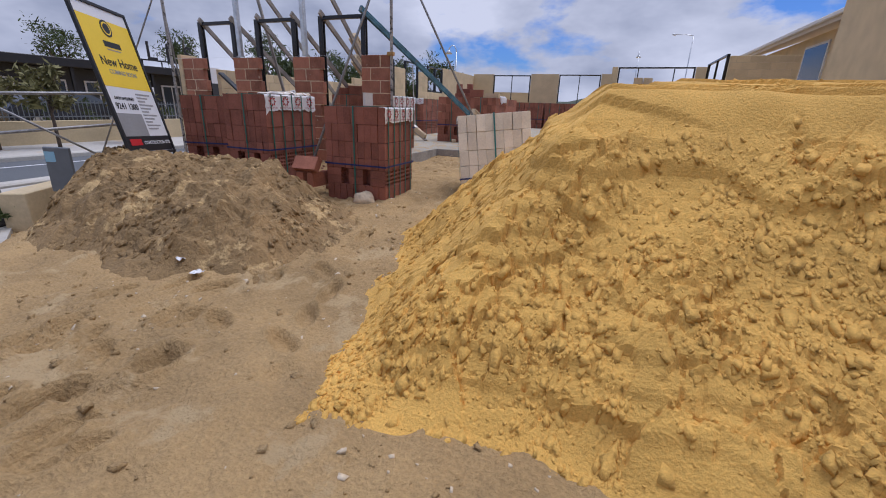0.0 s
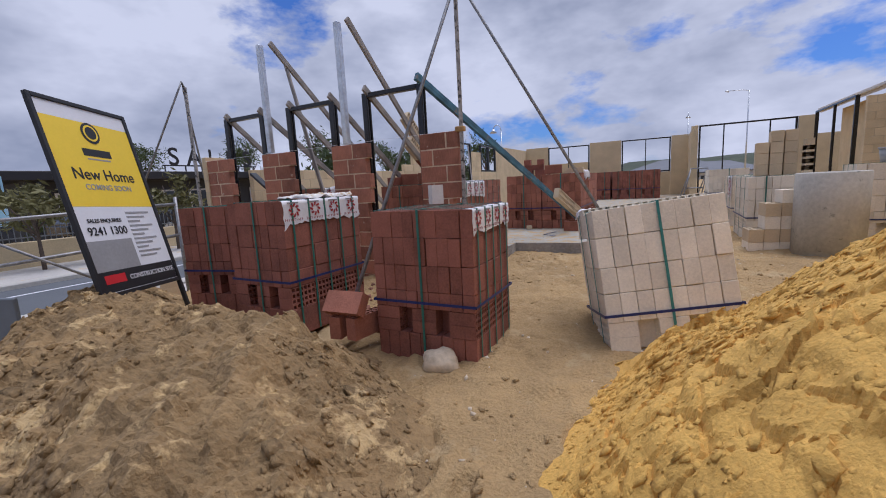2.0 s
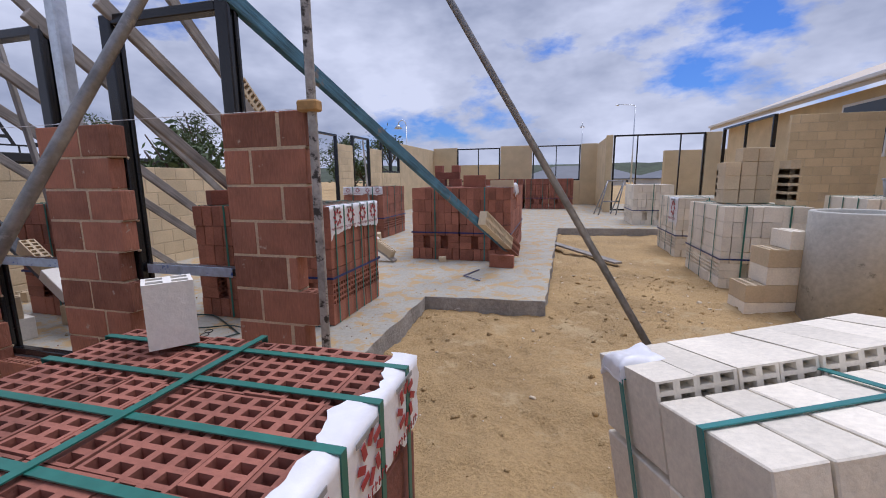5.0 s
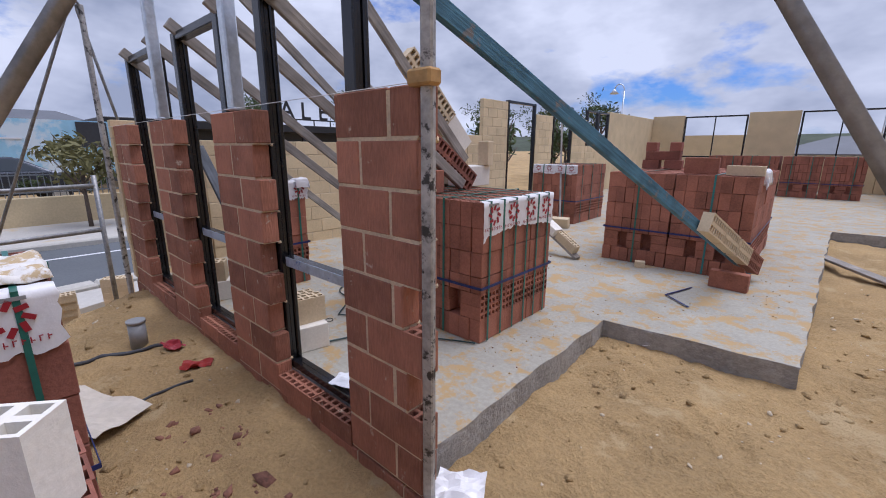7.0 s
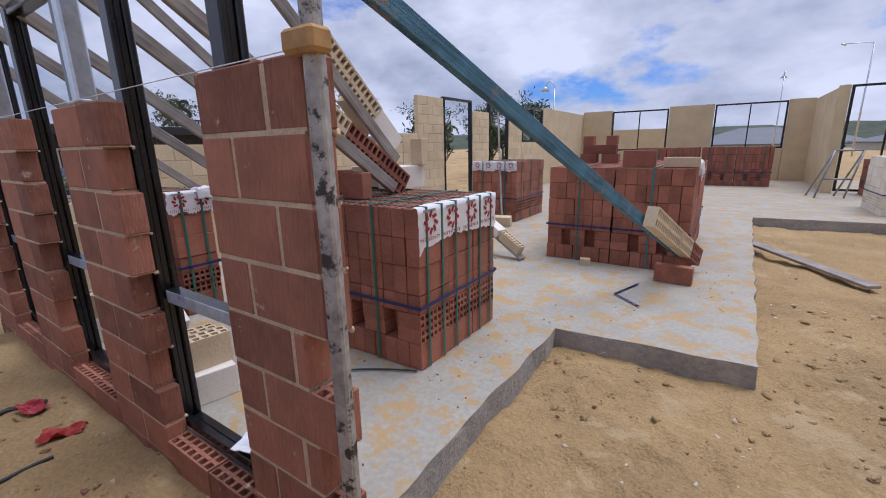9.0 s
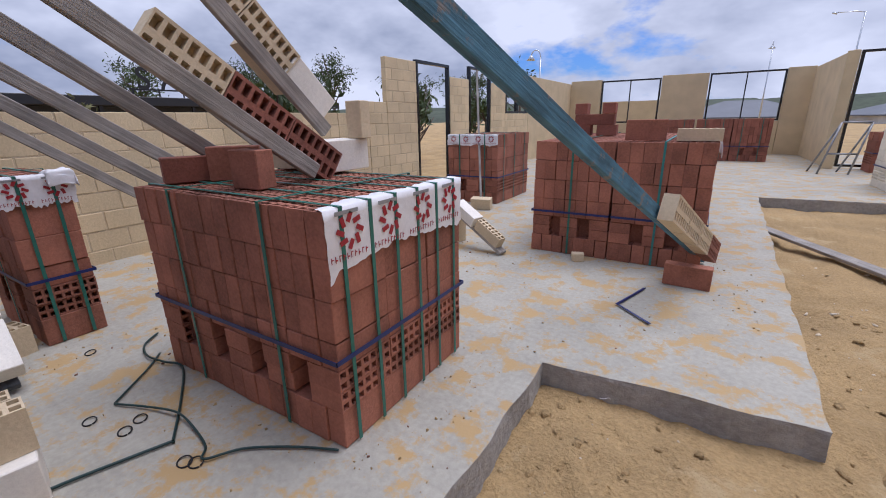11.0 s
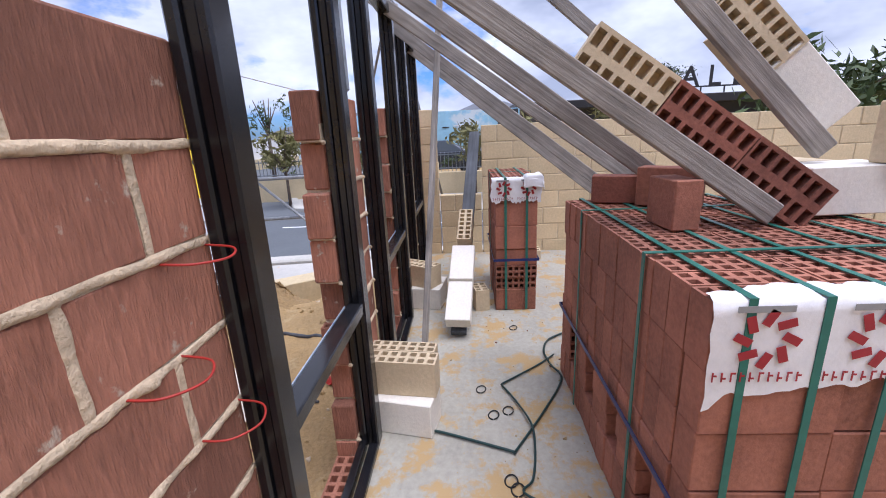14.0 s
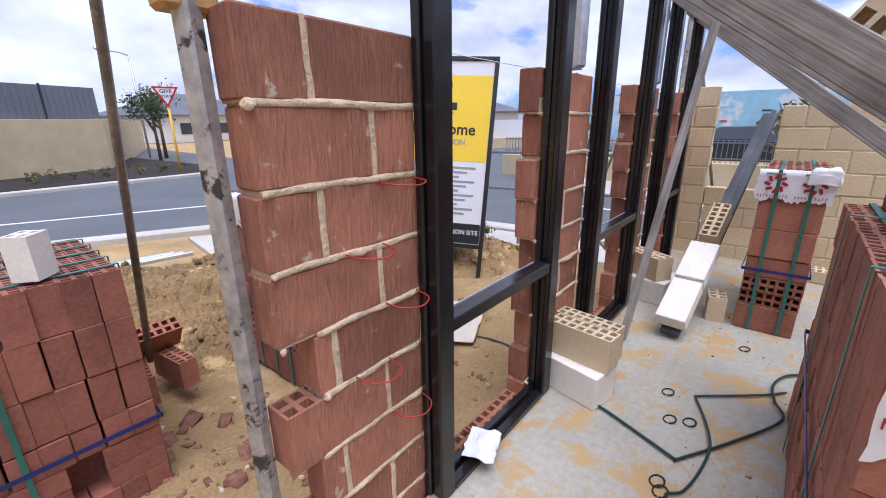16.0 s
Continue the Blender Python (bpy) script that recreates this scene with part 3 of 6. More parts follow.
def slab_mesh():
    bm = bmesh.new()
    pts = []
    for (x0, y0), (x1, y1) in zip(SLAB, SLAB[1:] + SLAB[:1]):
        steps = max(1, int(math.hypot(x1 - x0, y1 - y0) / 0.08))
        for k in range(steps):
            t = k / steps
            x, y = x0 + (x1 - x0) * t, y0 + (y1 - y0) * t
            w = 0.025 * (noise.noise((x * 4, y * 4, 0.3)))
            pts.append((x + w, y + w))
    top = [bm.verts.new((x, y, 0.0)) for x, y in pts]
    lip = [bm.verts.new((x * 1.0 + 0.008 * noise.noise((x * 9, y * 9, 1)), y + 0.008 * noise.noise((x * 9, y * 9, 5)), -0.02)) for x, y in pts]
    low = [bm.verts.new((x + 0.03 * noise.noise((x * 6, y * 6, 2)), y + 0.03 * noise.noise((x * 6, y * 6, 3)), -0.35)) for x, y in pts]
    bm.faces.new(top)
    n = len(top)
    for k in range(n):
        for a, b in ((top, lip), (lip, low)):
            f = bm.faces.new((a[k], b[k], b[(k + 1) % n], a[(k + 1) % n]))
            f.material_index = 1
    bmesh.ops.recalc_face_normals(bm, faces=bm.faces)
    return bm


slab = part("floor", slab_mesh(), CONCRETE)
slab.data.materials.append(EDGE)
tagged(slab, "grey concrete house slab stained with spilt sand", "floor", kind="structure")


def gz(x, y):
    return float(site(np.array([float(x)]), np.array([float(y)]))[0])


# ---- walls ----
COURSE = 0.172


def brick_run(parent, axis, fixed, a, b, z0, courses, mat, mortar, thick=BW, out=1, proud=0.0, cut=0.0, loose=None, off=0):
    """Courses of bricks with a recessed mortar core, along axis from a to b, its outer face at fixed, thickness growing away from out."""
    inner = fixed - out * thick
    lo, hi = min(fixed, inner), max(fixed, inner)
    bm = bmesh.new()
    z1 = z0 + courses * COURSE - 0.012
    e = 0.004
    if axis == "x":
        add_box(bm, (a + e, lo + e, z0), (b - e, hi - e, z1))
    else:
        add_box(bm, (lo + e, a + e, z0), (hi - e, b - e, z1))
    part("mortar", bm, mortar, parent)
    step = BL + 0.01
    for k in range(courses):
        pos = a - (step / 2 if (k + off) % 2 else 0.0)
        z = z0 + k * COURSE + BH / 2 + 0.005
        while pos < b - 0.005:
            s, e2 = max(a, pos), min(b, pos + BL)
            if e2 - s > 0.03:
                L, c, f = round(e2 - s, 3), (s + e2) / 2, (lo + hi) / 2
                if axis == "x":
                    piece("brick", brick_mesh((L, thick, BH), mat), parent, jig(c, f, z, 0.5, 0.0015))
                else:
                    piece("brick", brick_mesh((thick, L, BH), mat), parent, jig(f, c, z, 0.5, 0.0015))
            pos += step


def wall_block(name, lo, hi, mat, parent=None):
    return part(name, box(lo, hi, None, 0.004), mat, parent)


# west wall: cream bricks, single leaf, inner face at x = -4.0
west = thing("wall_west", Matrix(), "half-built wall of cream clay bricks", "wall", kind="structure")
XW = -4.0
brick_run(west, "y", XW, -0.02, 0.30, -0.05, 9, WALL_CREAM, MORTAR)
brick_run(west, "y", XW, 0.31, 0.74, -0.05, 4, WALL_CREAM, MORTAR)
brick_run(west, "y", XW, 0.75, 4.7, -0.05, 8, WALL_CREAM, MORTAR)
brick_run(west, "y", XW, 4.71, 5.35, -0.05, 8, WALL_CREAM, MORTAR)
brick_run(west, "y", XW, 5.36, 5.82, -0.05, 9, WALL_CREAM, MORTAR, off=1)
brick_run(west, "y", XW, 5.83, 6.68, -0.05, 13, WALL_CREAM, MORTAR)
brick_run(west, "y", XW, 7.85, 8.65, -0.05, 12, WALL_CREAM, MORTAR)
brick_run(west, "y", XW, 9.75, 10.6, -0.05, 12, WALL_CREAM, MORTAR)
brick_run(west, "y", XW, 10.61, 12.2, -0.05, 8, WALL_CREAM, MORTAR)
wall_block("wall", (XW - 0.09, 12.21, -0.05), (XW, 16.6, 2.33), WALL_CREAM, west)

north = thing("wall_north", Matrix(), "cream brick wall with two empty window openings", "wall", kind="structure")
YB = 16.5
for x0, x1, z0, z1 in ((-4.0, -2.95, 0, 2.42), (-2.94, -1.05, 0, 0.96), (-1.04, 0.28, 0, 2.44), (0.29, 2.22, 0, 0.98), (2.23, 2.85, 0, 2.45)):
    wall_block("wall", (x0, YB, z0), (x1, YB + 0.2, z1), WALL_CREAM, north)
wall_block("wall", (2.85, 12.7, 0), (2.95, 16.5, 2.42), WALL_CREAM, north)
patio = thing("wall_patio", Matrix(), "cream brick wall around a wide empty door opening", "wall", kind="structure")
for x0, x1, z0, z1 in ((2.75, 2.95, 0, 2.4), (5.55, 5.95, 0, 2.4)):
    wall_block("wall", (x0, 12.6, z0), (x1, 12.69, z1), WALL_CREAM, patio)


def opening_frame(name, corner, along_x, width, z0, z1, mullions, label, t=0.05, d=0.08):
    """A black window frame standing in an opening."""
    m = pose(*corner, 0, 0, 0 if along_x else 90)
    ob = thing(name, m, label, "window frame", kind="structure")
    part("head", box((0, 0, z1 - t), (width, d, z1), None, 0.004), BLACK, ob)
    part("sill", box((0, 0, z0), (width, d, z0 + t), None, 0.004), BLACK, ob)
    for x in (0, width - t):
        part("jamb", box((x, 0, z0 + t), (x + t, d, z1 - t), None, 0.004), BLACK, ob)
    for f in mullions:
        part("mullion", box((width * f - t / 3, 0.01, z0 + t), (width * f + t / 3, d - 0.01, z1 - t), None, 0.003), BLACK, ob)
    return ob


opening_frame("window_1", (-2.93, 16.5, 0), True, 1.87, 0.97, 2.38, (0.5,), "black steel window frame with no glass in a cream wall")
opening_frame("window_2", (0.31, 16.5, 0), True, 1.9, 0.99, 2.42, (0.5,), "black steel window frame with no glass in a cream wall")
opening_frame("window_3", (2.97, 12.61, 0), True, 2.56, 0.05, 2.4, (0.27, 0.74), "wide black steel door frame with no glass")
opening_frame("window_4", (-4.0, 6.7, 0), False, 1.13, 0.0, 2.22, (), "black steel door frame in the cream wall")
opening_frame("window_5", (-4.0, 8.68, 0), False, 1.05, 0.0, 2.28, (), "black steel door frame in the cream wall")
opening_frame("window_6", (-4.0, 10.65, 0), False, 0.75, 1.33, 2.28, (), "small black steel window frame in the cream wall")
opening_frame("window_7", (-4.0, 11.42, 0), False, 0.75, 1.33, 2.28, (), "small black steel window frame in the cream wall")

# ---- front wall: four brick piers and three door frames ----
front = thing("wall_front", Matrix(), "unfinished red brick piers with squeezed cream mortar joints", "wall", kind="structure")
Z0 = -0.105
# plinth course along the front, cores showing in the openings
brick_run(front, "x", 0.0, -4.12, 0.1, Z0 - 0.172, 1, PIER_RED, MORTAR, out=-1)
PIERS = ((-0.38, 0.08), (-1.61, -1.07), (-2.83, -2.29), (-4.07, -3.5))
for a, b in zip([p[0] for p in PIERS], [p[1] for p in PIERS[1:]]):
    n = max(1, round((a - b) / (BL + 0.01)))
    for q in range(n):
        L = (a - b) / n
        piece("brick", brick_mesh((round(L - 0.012, 3), BW, BH), PIER_RED, cores=("z", 7, 2)), front, jig(b + L * (q + 0.5), BW / 2, Z0 + BH / 2 - 0.065, 0.4, 0.0015))


def bead(bm, a, b, wide, deep, seed, lumps=1.0):
    """Mortar squeezed from a joint: an uneven, lumpy roll from a to b on the inner face."""
    a, b = Vector(a), Vector(b)
    d = b - a
    n = max(6, int(d.length / 0.012))
    side = d.normalized().cross(Vector((0, 1, 0)))
    rings = []
    for i in range(n + 1):
        t = i / n
        c = a + d * t
        q = (c.x * 1.0 + seed * 3.7, c.z, seed)
        fat = 0.55 + 0.6 * noise.noise(Vector(q) * 21) + 0.4 * noise.noise(Vector(q) * 47) + lumps * 1.6 * max(0, noise.noise(Vector(q) * 8 + Vector((5, 0, 0))) - 0.1)
        fat = max(0.2, fat) * (0.5 if i in (0, n) else 1)
        c = c + side * 0.006 * noise.noise(Vector(q) * 11 + Vector((0, 9, 0))) + Vector((0, 0, -0.5 * deep * max(0, fat - 1)))
        ring = []
        for k in range(9):
            w = math.pi * k / 8
            bump = 1 + 0.35 * noise.noise(Vector((t * n * 0.45, k * 0.7, seed)))
            ring.append(bm.verts.new(c + side * math.cos(w) * wide * (0.6 + 0.4 * fat) + Vector((0, math.sin(w) * deep * fat * bump - 0.001, 0))))
        rings.append(ring)
    for p, q in zip(rings, rings[1:]):
        for k in range(8):
            bm.faces.new((p[k], q[k], q[k + 1], p[k + 1])).smooth = True
    bmesh.ops.recalc_face_normals(bm, faces=bm.faces)


def pier(x0, x1, first, courses, ragged):
    """A stub of wall one brick thick; ragged: how far each course stops short of x1."""
    bm = bmesh.new()
    w = x1 - x0
    small = w - BL - 0.012
    cut = {k: ragged[k % len(ragged)] if k >= 0 else 0.0 for k in range(-1, courses)}
    for k in range(-1, courses):
        add_box(bm, (x0 + 0.004, 0.003, first + k * COURSE), (x1 - 0.006 - cut[k], BW - 0.003, first + k * COURSE + 0.1))
        if k < courses - 1:
            add_box(bm, (x0 + 0.004, 0.003, first + k * COURSE + 0.1), (x1 - 0.006 - max(cut[k], cut[k + 1]), BW - 0.003, first + (k + 1) * COURSE))
        else:
            add_box(bm, (x0 + 0.004, 0.003, first + k * COURSE + 0.1), (x1 - 0.006 - cut[k], BW - 0.003, first + (k + 1) * COURSE - 0.015))
    part("mortar", bm, PIER_MORTAR, front)
    for k in range(-1, courses):
        z = first + k * COURSE + BH / 2 + 0.005
        if k % 2 == 0:
            spans = [(x0, x0 + small), (x0 + small + 0.012, x0 + small + 0.012 + BL)]
            joint = x0 + small + 0.006
        else:
            spans = [(x0, x0 + BL), (x0 + BL + 0.012, x1)]
            joint = x0 + BL + 0.006
        bare = k + 1 < courses and cut[k + 1] > 0.05
        for s, e in spans:
            last = e > x1 - 0.02
            e -= cut[k] if last else 0.0
            if e - s > 0.02:
                piece("brick", brick_mesh((round(e - s, 3), BW, BH), PIER_RED, 0.005, ("z", 7, 2) if bare and last and e - s > 0.2 else None), front, jig((s + e) / 2, BW / 2, z, 0.12, 0.0008))
        bm = bmesh.new()
        if k > -1:
            bead(bm, (x0 + 0.004, BW, z - BH / 2 - 0.006), (x1 - 0.006 - max(cut[k], cut[k - 1]), BW, z - BH / 2 - 0.004), 0.01, 0.009, k + x0)
            for q, ex in enumerate((x0 - 0.002, x1 - 0.012 - cut[k])):
                size = 0.4 + 0.7 * abs(noise.noise((k * 1.7 + q, x0 * 5, 4.4)))
                m = pose(ex, BW + 0.004, z - BH / 2 - 0.008, 25 * q + 31 * k, 17 * k, 40 * q) @ Matrix.Diagonal((0.013 * size, 0.012 * size, 0.016 * size, 1))
                new_verts = bmesh.ops.create_icosphere(bm, subdivisions=2, radius=1, matrix=m)["verts"]
                for v in new_verts:
                    v.co += 0.006 * size * noise.noise_vector(v.co * 60)
        bead(bm, (joint, BW, z - BH / 2), (joint + 0.003, BW, z + BH / 2), 0.011, 0.004, k + x0 + 0.5, 0.3)
        part("mortar", bm, PIER_MORTAR, front)


pier(*PIERS[0], 0.078, 8, (0.0, 0.075, 0.0, 0.095, 0.0, 0.004, 0.008, 0.0))
for p in PIERS[1:]:
    pier(*p, 0.062, 8, (0.0, 0.045, 0.01, 0.06, 0.015))


def door_frame(x0, x1, label):
    ob = thing("door_frame", pose(x0, 0.094, 0), label, "door frame", "front door frames")
    w, t, d = x1 - x0, 0.075, 0.08
    for x in (0, w - t):
        bm = box((x, 0, 0.0), (x + t, 0.028, 2.0), None, 0.006)
        add_box(bm, (x + 0.014, 0.0275, 0.0), (x + t - 0.014, 0.055, 2.0), None, 0.004)
        add_box(bm, (x, 0.0545, 0.0), (x + t, d, 2.0), None, 0.006)
        part("jamb", bm, BLACK, ob)
    part("head", box((t + 0.001, 0.005, 1.95), (w - t - 0.001, d - 0.005, 2.0), None, 0.005), BLACK, ob)
    bm = box((t, 0.0, 0.002), (w - t, 0.03, 0.045), None, 0.004)
    add_box(bm, (t, 0.04, 0.002), (w - t, d, 0.03), None, 0.004)
    part("sill", bm, BLACK, ob)
    part("spreader", box((t + 0.001, 0.015, 0.62), (w - t - 0.001, 0.075, 0.665), None, 0.004), BLACK, ob, "black steel spreader bar with torn printed film")
    part("tape", box((t + 0.03, 0.0105, 0.615), (w - t - 0.05, 0.0145, 0.6675), None, 0.001), FILM, ob, "torn silvery blue printed film")
    return ob


door_frame(-1.175, -0.365, "black steel door frame between red brick piers")
door_frame(-2.41, -1.61, "black steel door frame between red brick piers")
door_frame(-3.645, -2.845, "black steel door frame between red brick piers")


def steel_post(x):
    ob = thing("steel_post", pose(x, 0.075, 1.45), "tall galvanised hollow steel post rising from a brick pier", "post", "galvanised posts")
    part("shaft", box((-0.036, -0.036, 0.006), (0.036, 0.036, 1.37), None, 0.008), GALV, ob)
    part("base_plate", box((-0.05, -0.05, 0.0), (0.05, 0.014, 0.0058)), GALV, ob)


steel_post(-1.425)
steel_post(-2.725)


def prop(a, b, label="weathered grey timber prop bracing a frame", mat=TIMBER, w=0.035, h=0.075, name="timber_prop", group="timber props"):
    ob = thing(name, Matrix(), label, "timber prop", group)
    d = (Vector(b) - Vector(a)).length
    pl = part("plank", box((0, -w / 2, -h / 2), (d, w / 2, h / 2), None, 0.004), mat, ob)
    pl.matrix_basis = along(a, b)
    return ob


# raking props from the tops of frames and posts down to the slab
prop((-3.55, 0.06, 2.04), (-3.6, 2.6, 0.02))
prop((-2.86, 0.06, 2.04), (-2.44, 2.6, 0.02))
prop((-2.32, 0.06, 2.05), (-2.35, 2.9, 0.02))
prop((-1.63, 0.06, 2.05), (-1.55, 1.5, 0.98))
prop((-1.1, 0.05, 2.05), (-1.0, 1.55, 0.975))
prop((-2.7, 0.22, 2.88), (-2.6, 3.6, 0.02))
prop((-1.4, 0.22, 2.9), (-1.22, 1.85, 1.15))
prop((-2.75, 0.5, 2.7), (-1.85, 0.3, 0.02), "thin grey plank leaning across the frames", TIMBER, 0.025, 0.06)
prop((-0.4, 0.04, 2.06), (0.66, 4.15, 0.05), "blue treated timber prop weighted with bricks", BLUE_TIMBER, 0.045, 0.085, "blue_prop", "")


def profile_pole(x, y, top, feet, label):
    """A bricklayer's corner pole with stays."""
    ob = thing("corner_pole", pose(x, y, gz(x, y)), label, "pole", "corner poles")
    h = top - gz(x, y)
    part("post", box((-0.02, -0.02, -0.1), (0.02, 0.02, h), pose(0, 0, 0, 0, 0, 25), 0.006), POLE, ob, "speckled steel tube")
    for fx, fy, fz, r in feet:
        bend = Vector((0.07 if fx > x + 0.5 else 0.02, -0.05, h + 0.06))
        foot = Vector((fx - x, fy - y, fz - gz(x, y)))
        tube_curve("stay", [(0, 0, h - 0.02), bend * 1.0, bend + (foot - bend) * 0.04, foot], r, STEEL, ob)
    return ob


profile_pole(0.113, 0.008, 2.74, ((1.96, -0.33, -0.2, 0.0135), (-0.07, -1.72, -0.03, 0.016)), "speckled steel bricklaying pole with two raking stays")
profile_pole(-4.2, -0.05, 2.5, ((-4.9, -1.2, -0.4, 0.014), (-4.6, 0.5, -0.4, 0.014)), "thin steel bricklaying pole with raking stays")


# ---- packs of bricks ----
def star(bm, cx, cz, r, at):
    """A pinwheel of eight slanted petals."""
    for k in range(8):
        m = Matrix.Translation((cx, 0, cz)) @ Matrix.Rotation(math.tau * k / 8, 4, "Y") @ Matrix.Translation((0, 0, r * 0.7)) @ Matrix.Rotation(0.5, 4, "Y")
        add_box(bm, (-r * 0.135, -0.0006, -r * 0.27), (r * 0.135, 0.0006, r * 0.27), at @ m)


def wrap_sheet(parent, at, length, drop, logos=4, over=0.05):
    """A torn printed plastic sheet hanging over a top edge: at is the pose of its left top corner, x along the edge, -y outwards."""
    bm = bmesh.new()
    n, k = 60, 9
    seed = length * 7.3 + drop * 11
    rows = []
    for i in range(n + 1):
        u = i / n
        tear = 0.16 * drop * noise.noise((u * 5, seed, 1.3)) + 0.12 * drop * noise.noise((u * 23, seed, 2.3)) - 0.25 * drop * max(0, 0.06 - u) / 0.06 * (noise.noise((seed, 1, 1)) > 0)
        lap = over + 0.05 * noise.noise((u * 6, seed, 6.1)) + 0.02 * noise.noise((u * 25, seed, 7.7))
        col = []
        for j in range(k + 1):
            v = j / k
            if j < 2:
                p = (u * length, max(0.012, lap) * (1 - j / 2), 0.004 + 0.003 * abs(noise.noise((u * 14, j, seed))))
            else:
                vv = (j - 2) / (k - 2)
                crease = 0.0022 * noise.noise((u * 19, vv * 4, seed)) + 0.0015 * noise.noise((u * 45, vv * 13, seed))
                edge = 0.016 * noise.noise((vv * 5, 3.3, u + seed)) * max(0, 1 - 14 * min(u, 1 - u))
                p = (u * length + edge, -0.0032 - 0.001 * vv - abs(crease), -drop * vv + vv * tear)
            col.append(bm.verts.new(at @ Vector(p)))
        rows.append(col)
    for a, b in zip(rows, rows[1:]):
        for j in range(k):
            bm.faces.new((a[j], a[j + 1], b[j + 1], b[j])).smooth = True
    sheet = part("wrap", bm, WRAP, parent, "torn white printed plastic wrap")
    for i in range(logos):
        c, sp = length * (i + 0.5) / logos, length / logos * 0.085
        bm = bmesh.new()
        star(bm, c, -drop * 0.42, min(drop * 0.34, length / logos * 0.36), at @ Matrix.Translation((0, -0.0085, 0)))
        part("petal_print", bm, LOGO_RED, sheet, "dark red petal print")
        bm = bmesh.new()
        for j in range(-5, 6):
            if (i * 11 + j) % 11 == 5:
                continue
            add_box(bm, (c + j * sp - sp * 0.28, -0.0006, -drop * 0.9), (c + j * sp - sp * 0.12, 0.0006, -drop * 0.79), at @ Matrix.Translation((0, -0.0085, 0)))
            add_box(bm, (c + j * sp - sp * 0.1, -0.0006, -drop * (0.81 + 0.03 * (j % 3))), (c + j * sp + sp * 0.25, 0.0006, -drop * (0.79 + 0.03 * (j % 3))), at @ Matrix.Translation((0, -0.0085, 0)))
        part("print_bar", bm, LOGO_RED, sheet, "row of small dark red marks")
        bm = bmesh.new()
        add_box(bm, (c - 0.3 * length / logos, -0.0006, -drop * 0.12), (c + 0.2 * length / logos, 0.0006, -drop * 0.05), at @ Matrix.Translation((0, -0.0085, 0)))
        part("print_bar", bm, PRINT_GREY, sheet, "grey line of small print")
    return sheet


def fork_pattern(w, gap=0.1):
    """Solid spans and slots along the fork row."""
    slots = max(2, round(w / 0.4) + (1 if w > 1.1 else 0))
    solid = (w - slots * gap) / (slots + 1)
    spans, x = [], 0.0
    for k in range(slots + 1):
        spans.append((x, x + solid))
        x += solid + gap
    return spans


def strap_loop(span, out, top, width, m):
    """One flat strap up a side, over the top and down the other, in the local xz plane."""
    th = 0.0026
    path = [(-out, 0.01), (-out, top + th), (span + out, top + th), (span + out, 0.01), (span + out - th, 0.01), (span + out - th, top), (-out + th, top), (-out + th, 0.01)]
    bm = bmesh.new()
    a = [bm.verts.new(m @ Vector((x, -width / 2, z))) for x, z in path]
    b = [bm.verts.new(m @ Vector((x, width / 2, z))) for x, z in path]
    n = len(path)
    for k in range(n):
        bm.faces.new((a[k], a[(k + 1) % n], b[(k + 1) % n], b[k]))
    for ring in (a, b):
        for q in ((0, 1, 6, 7), (1, 2, 5, 6), (2, 3, 4, 5)):
            bm.faces.new([ring[v] for v in q])
    bmesh.ops.recalc_face_normals(bm, faces=bm.faces)
    return bm


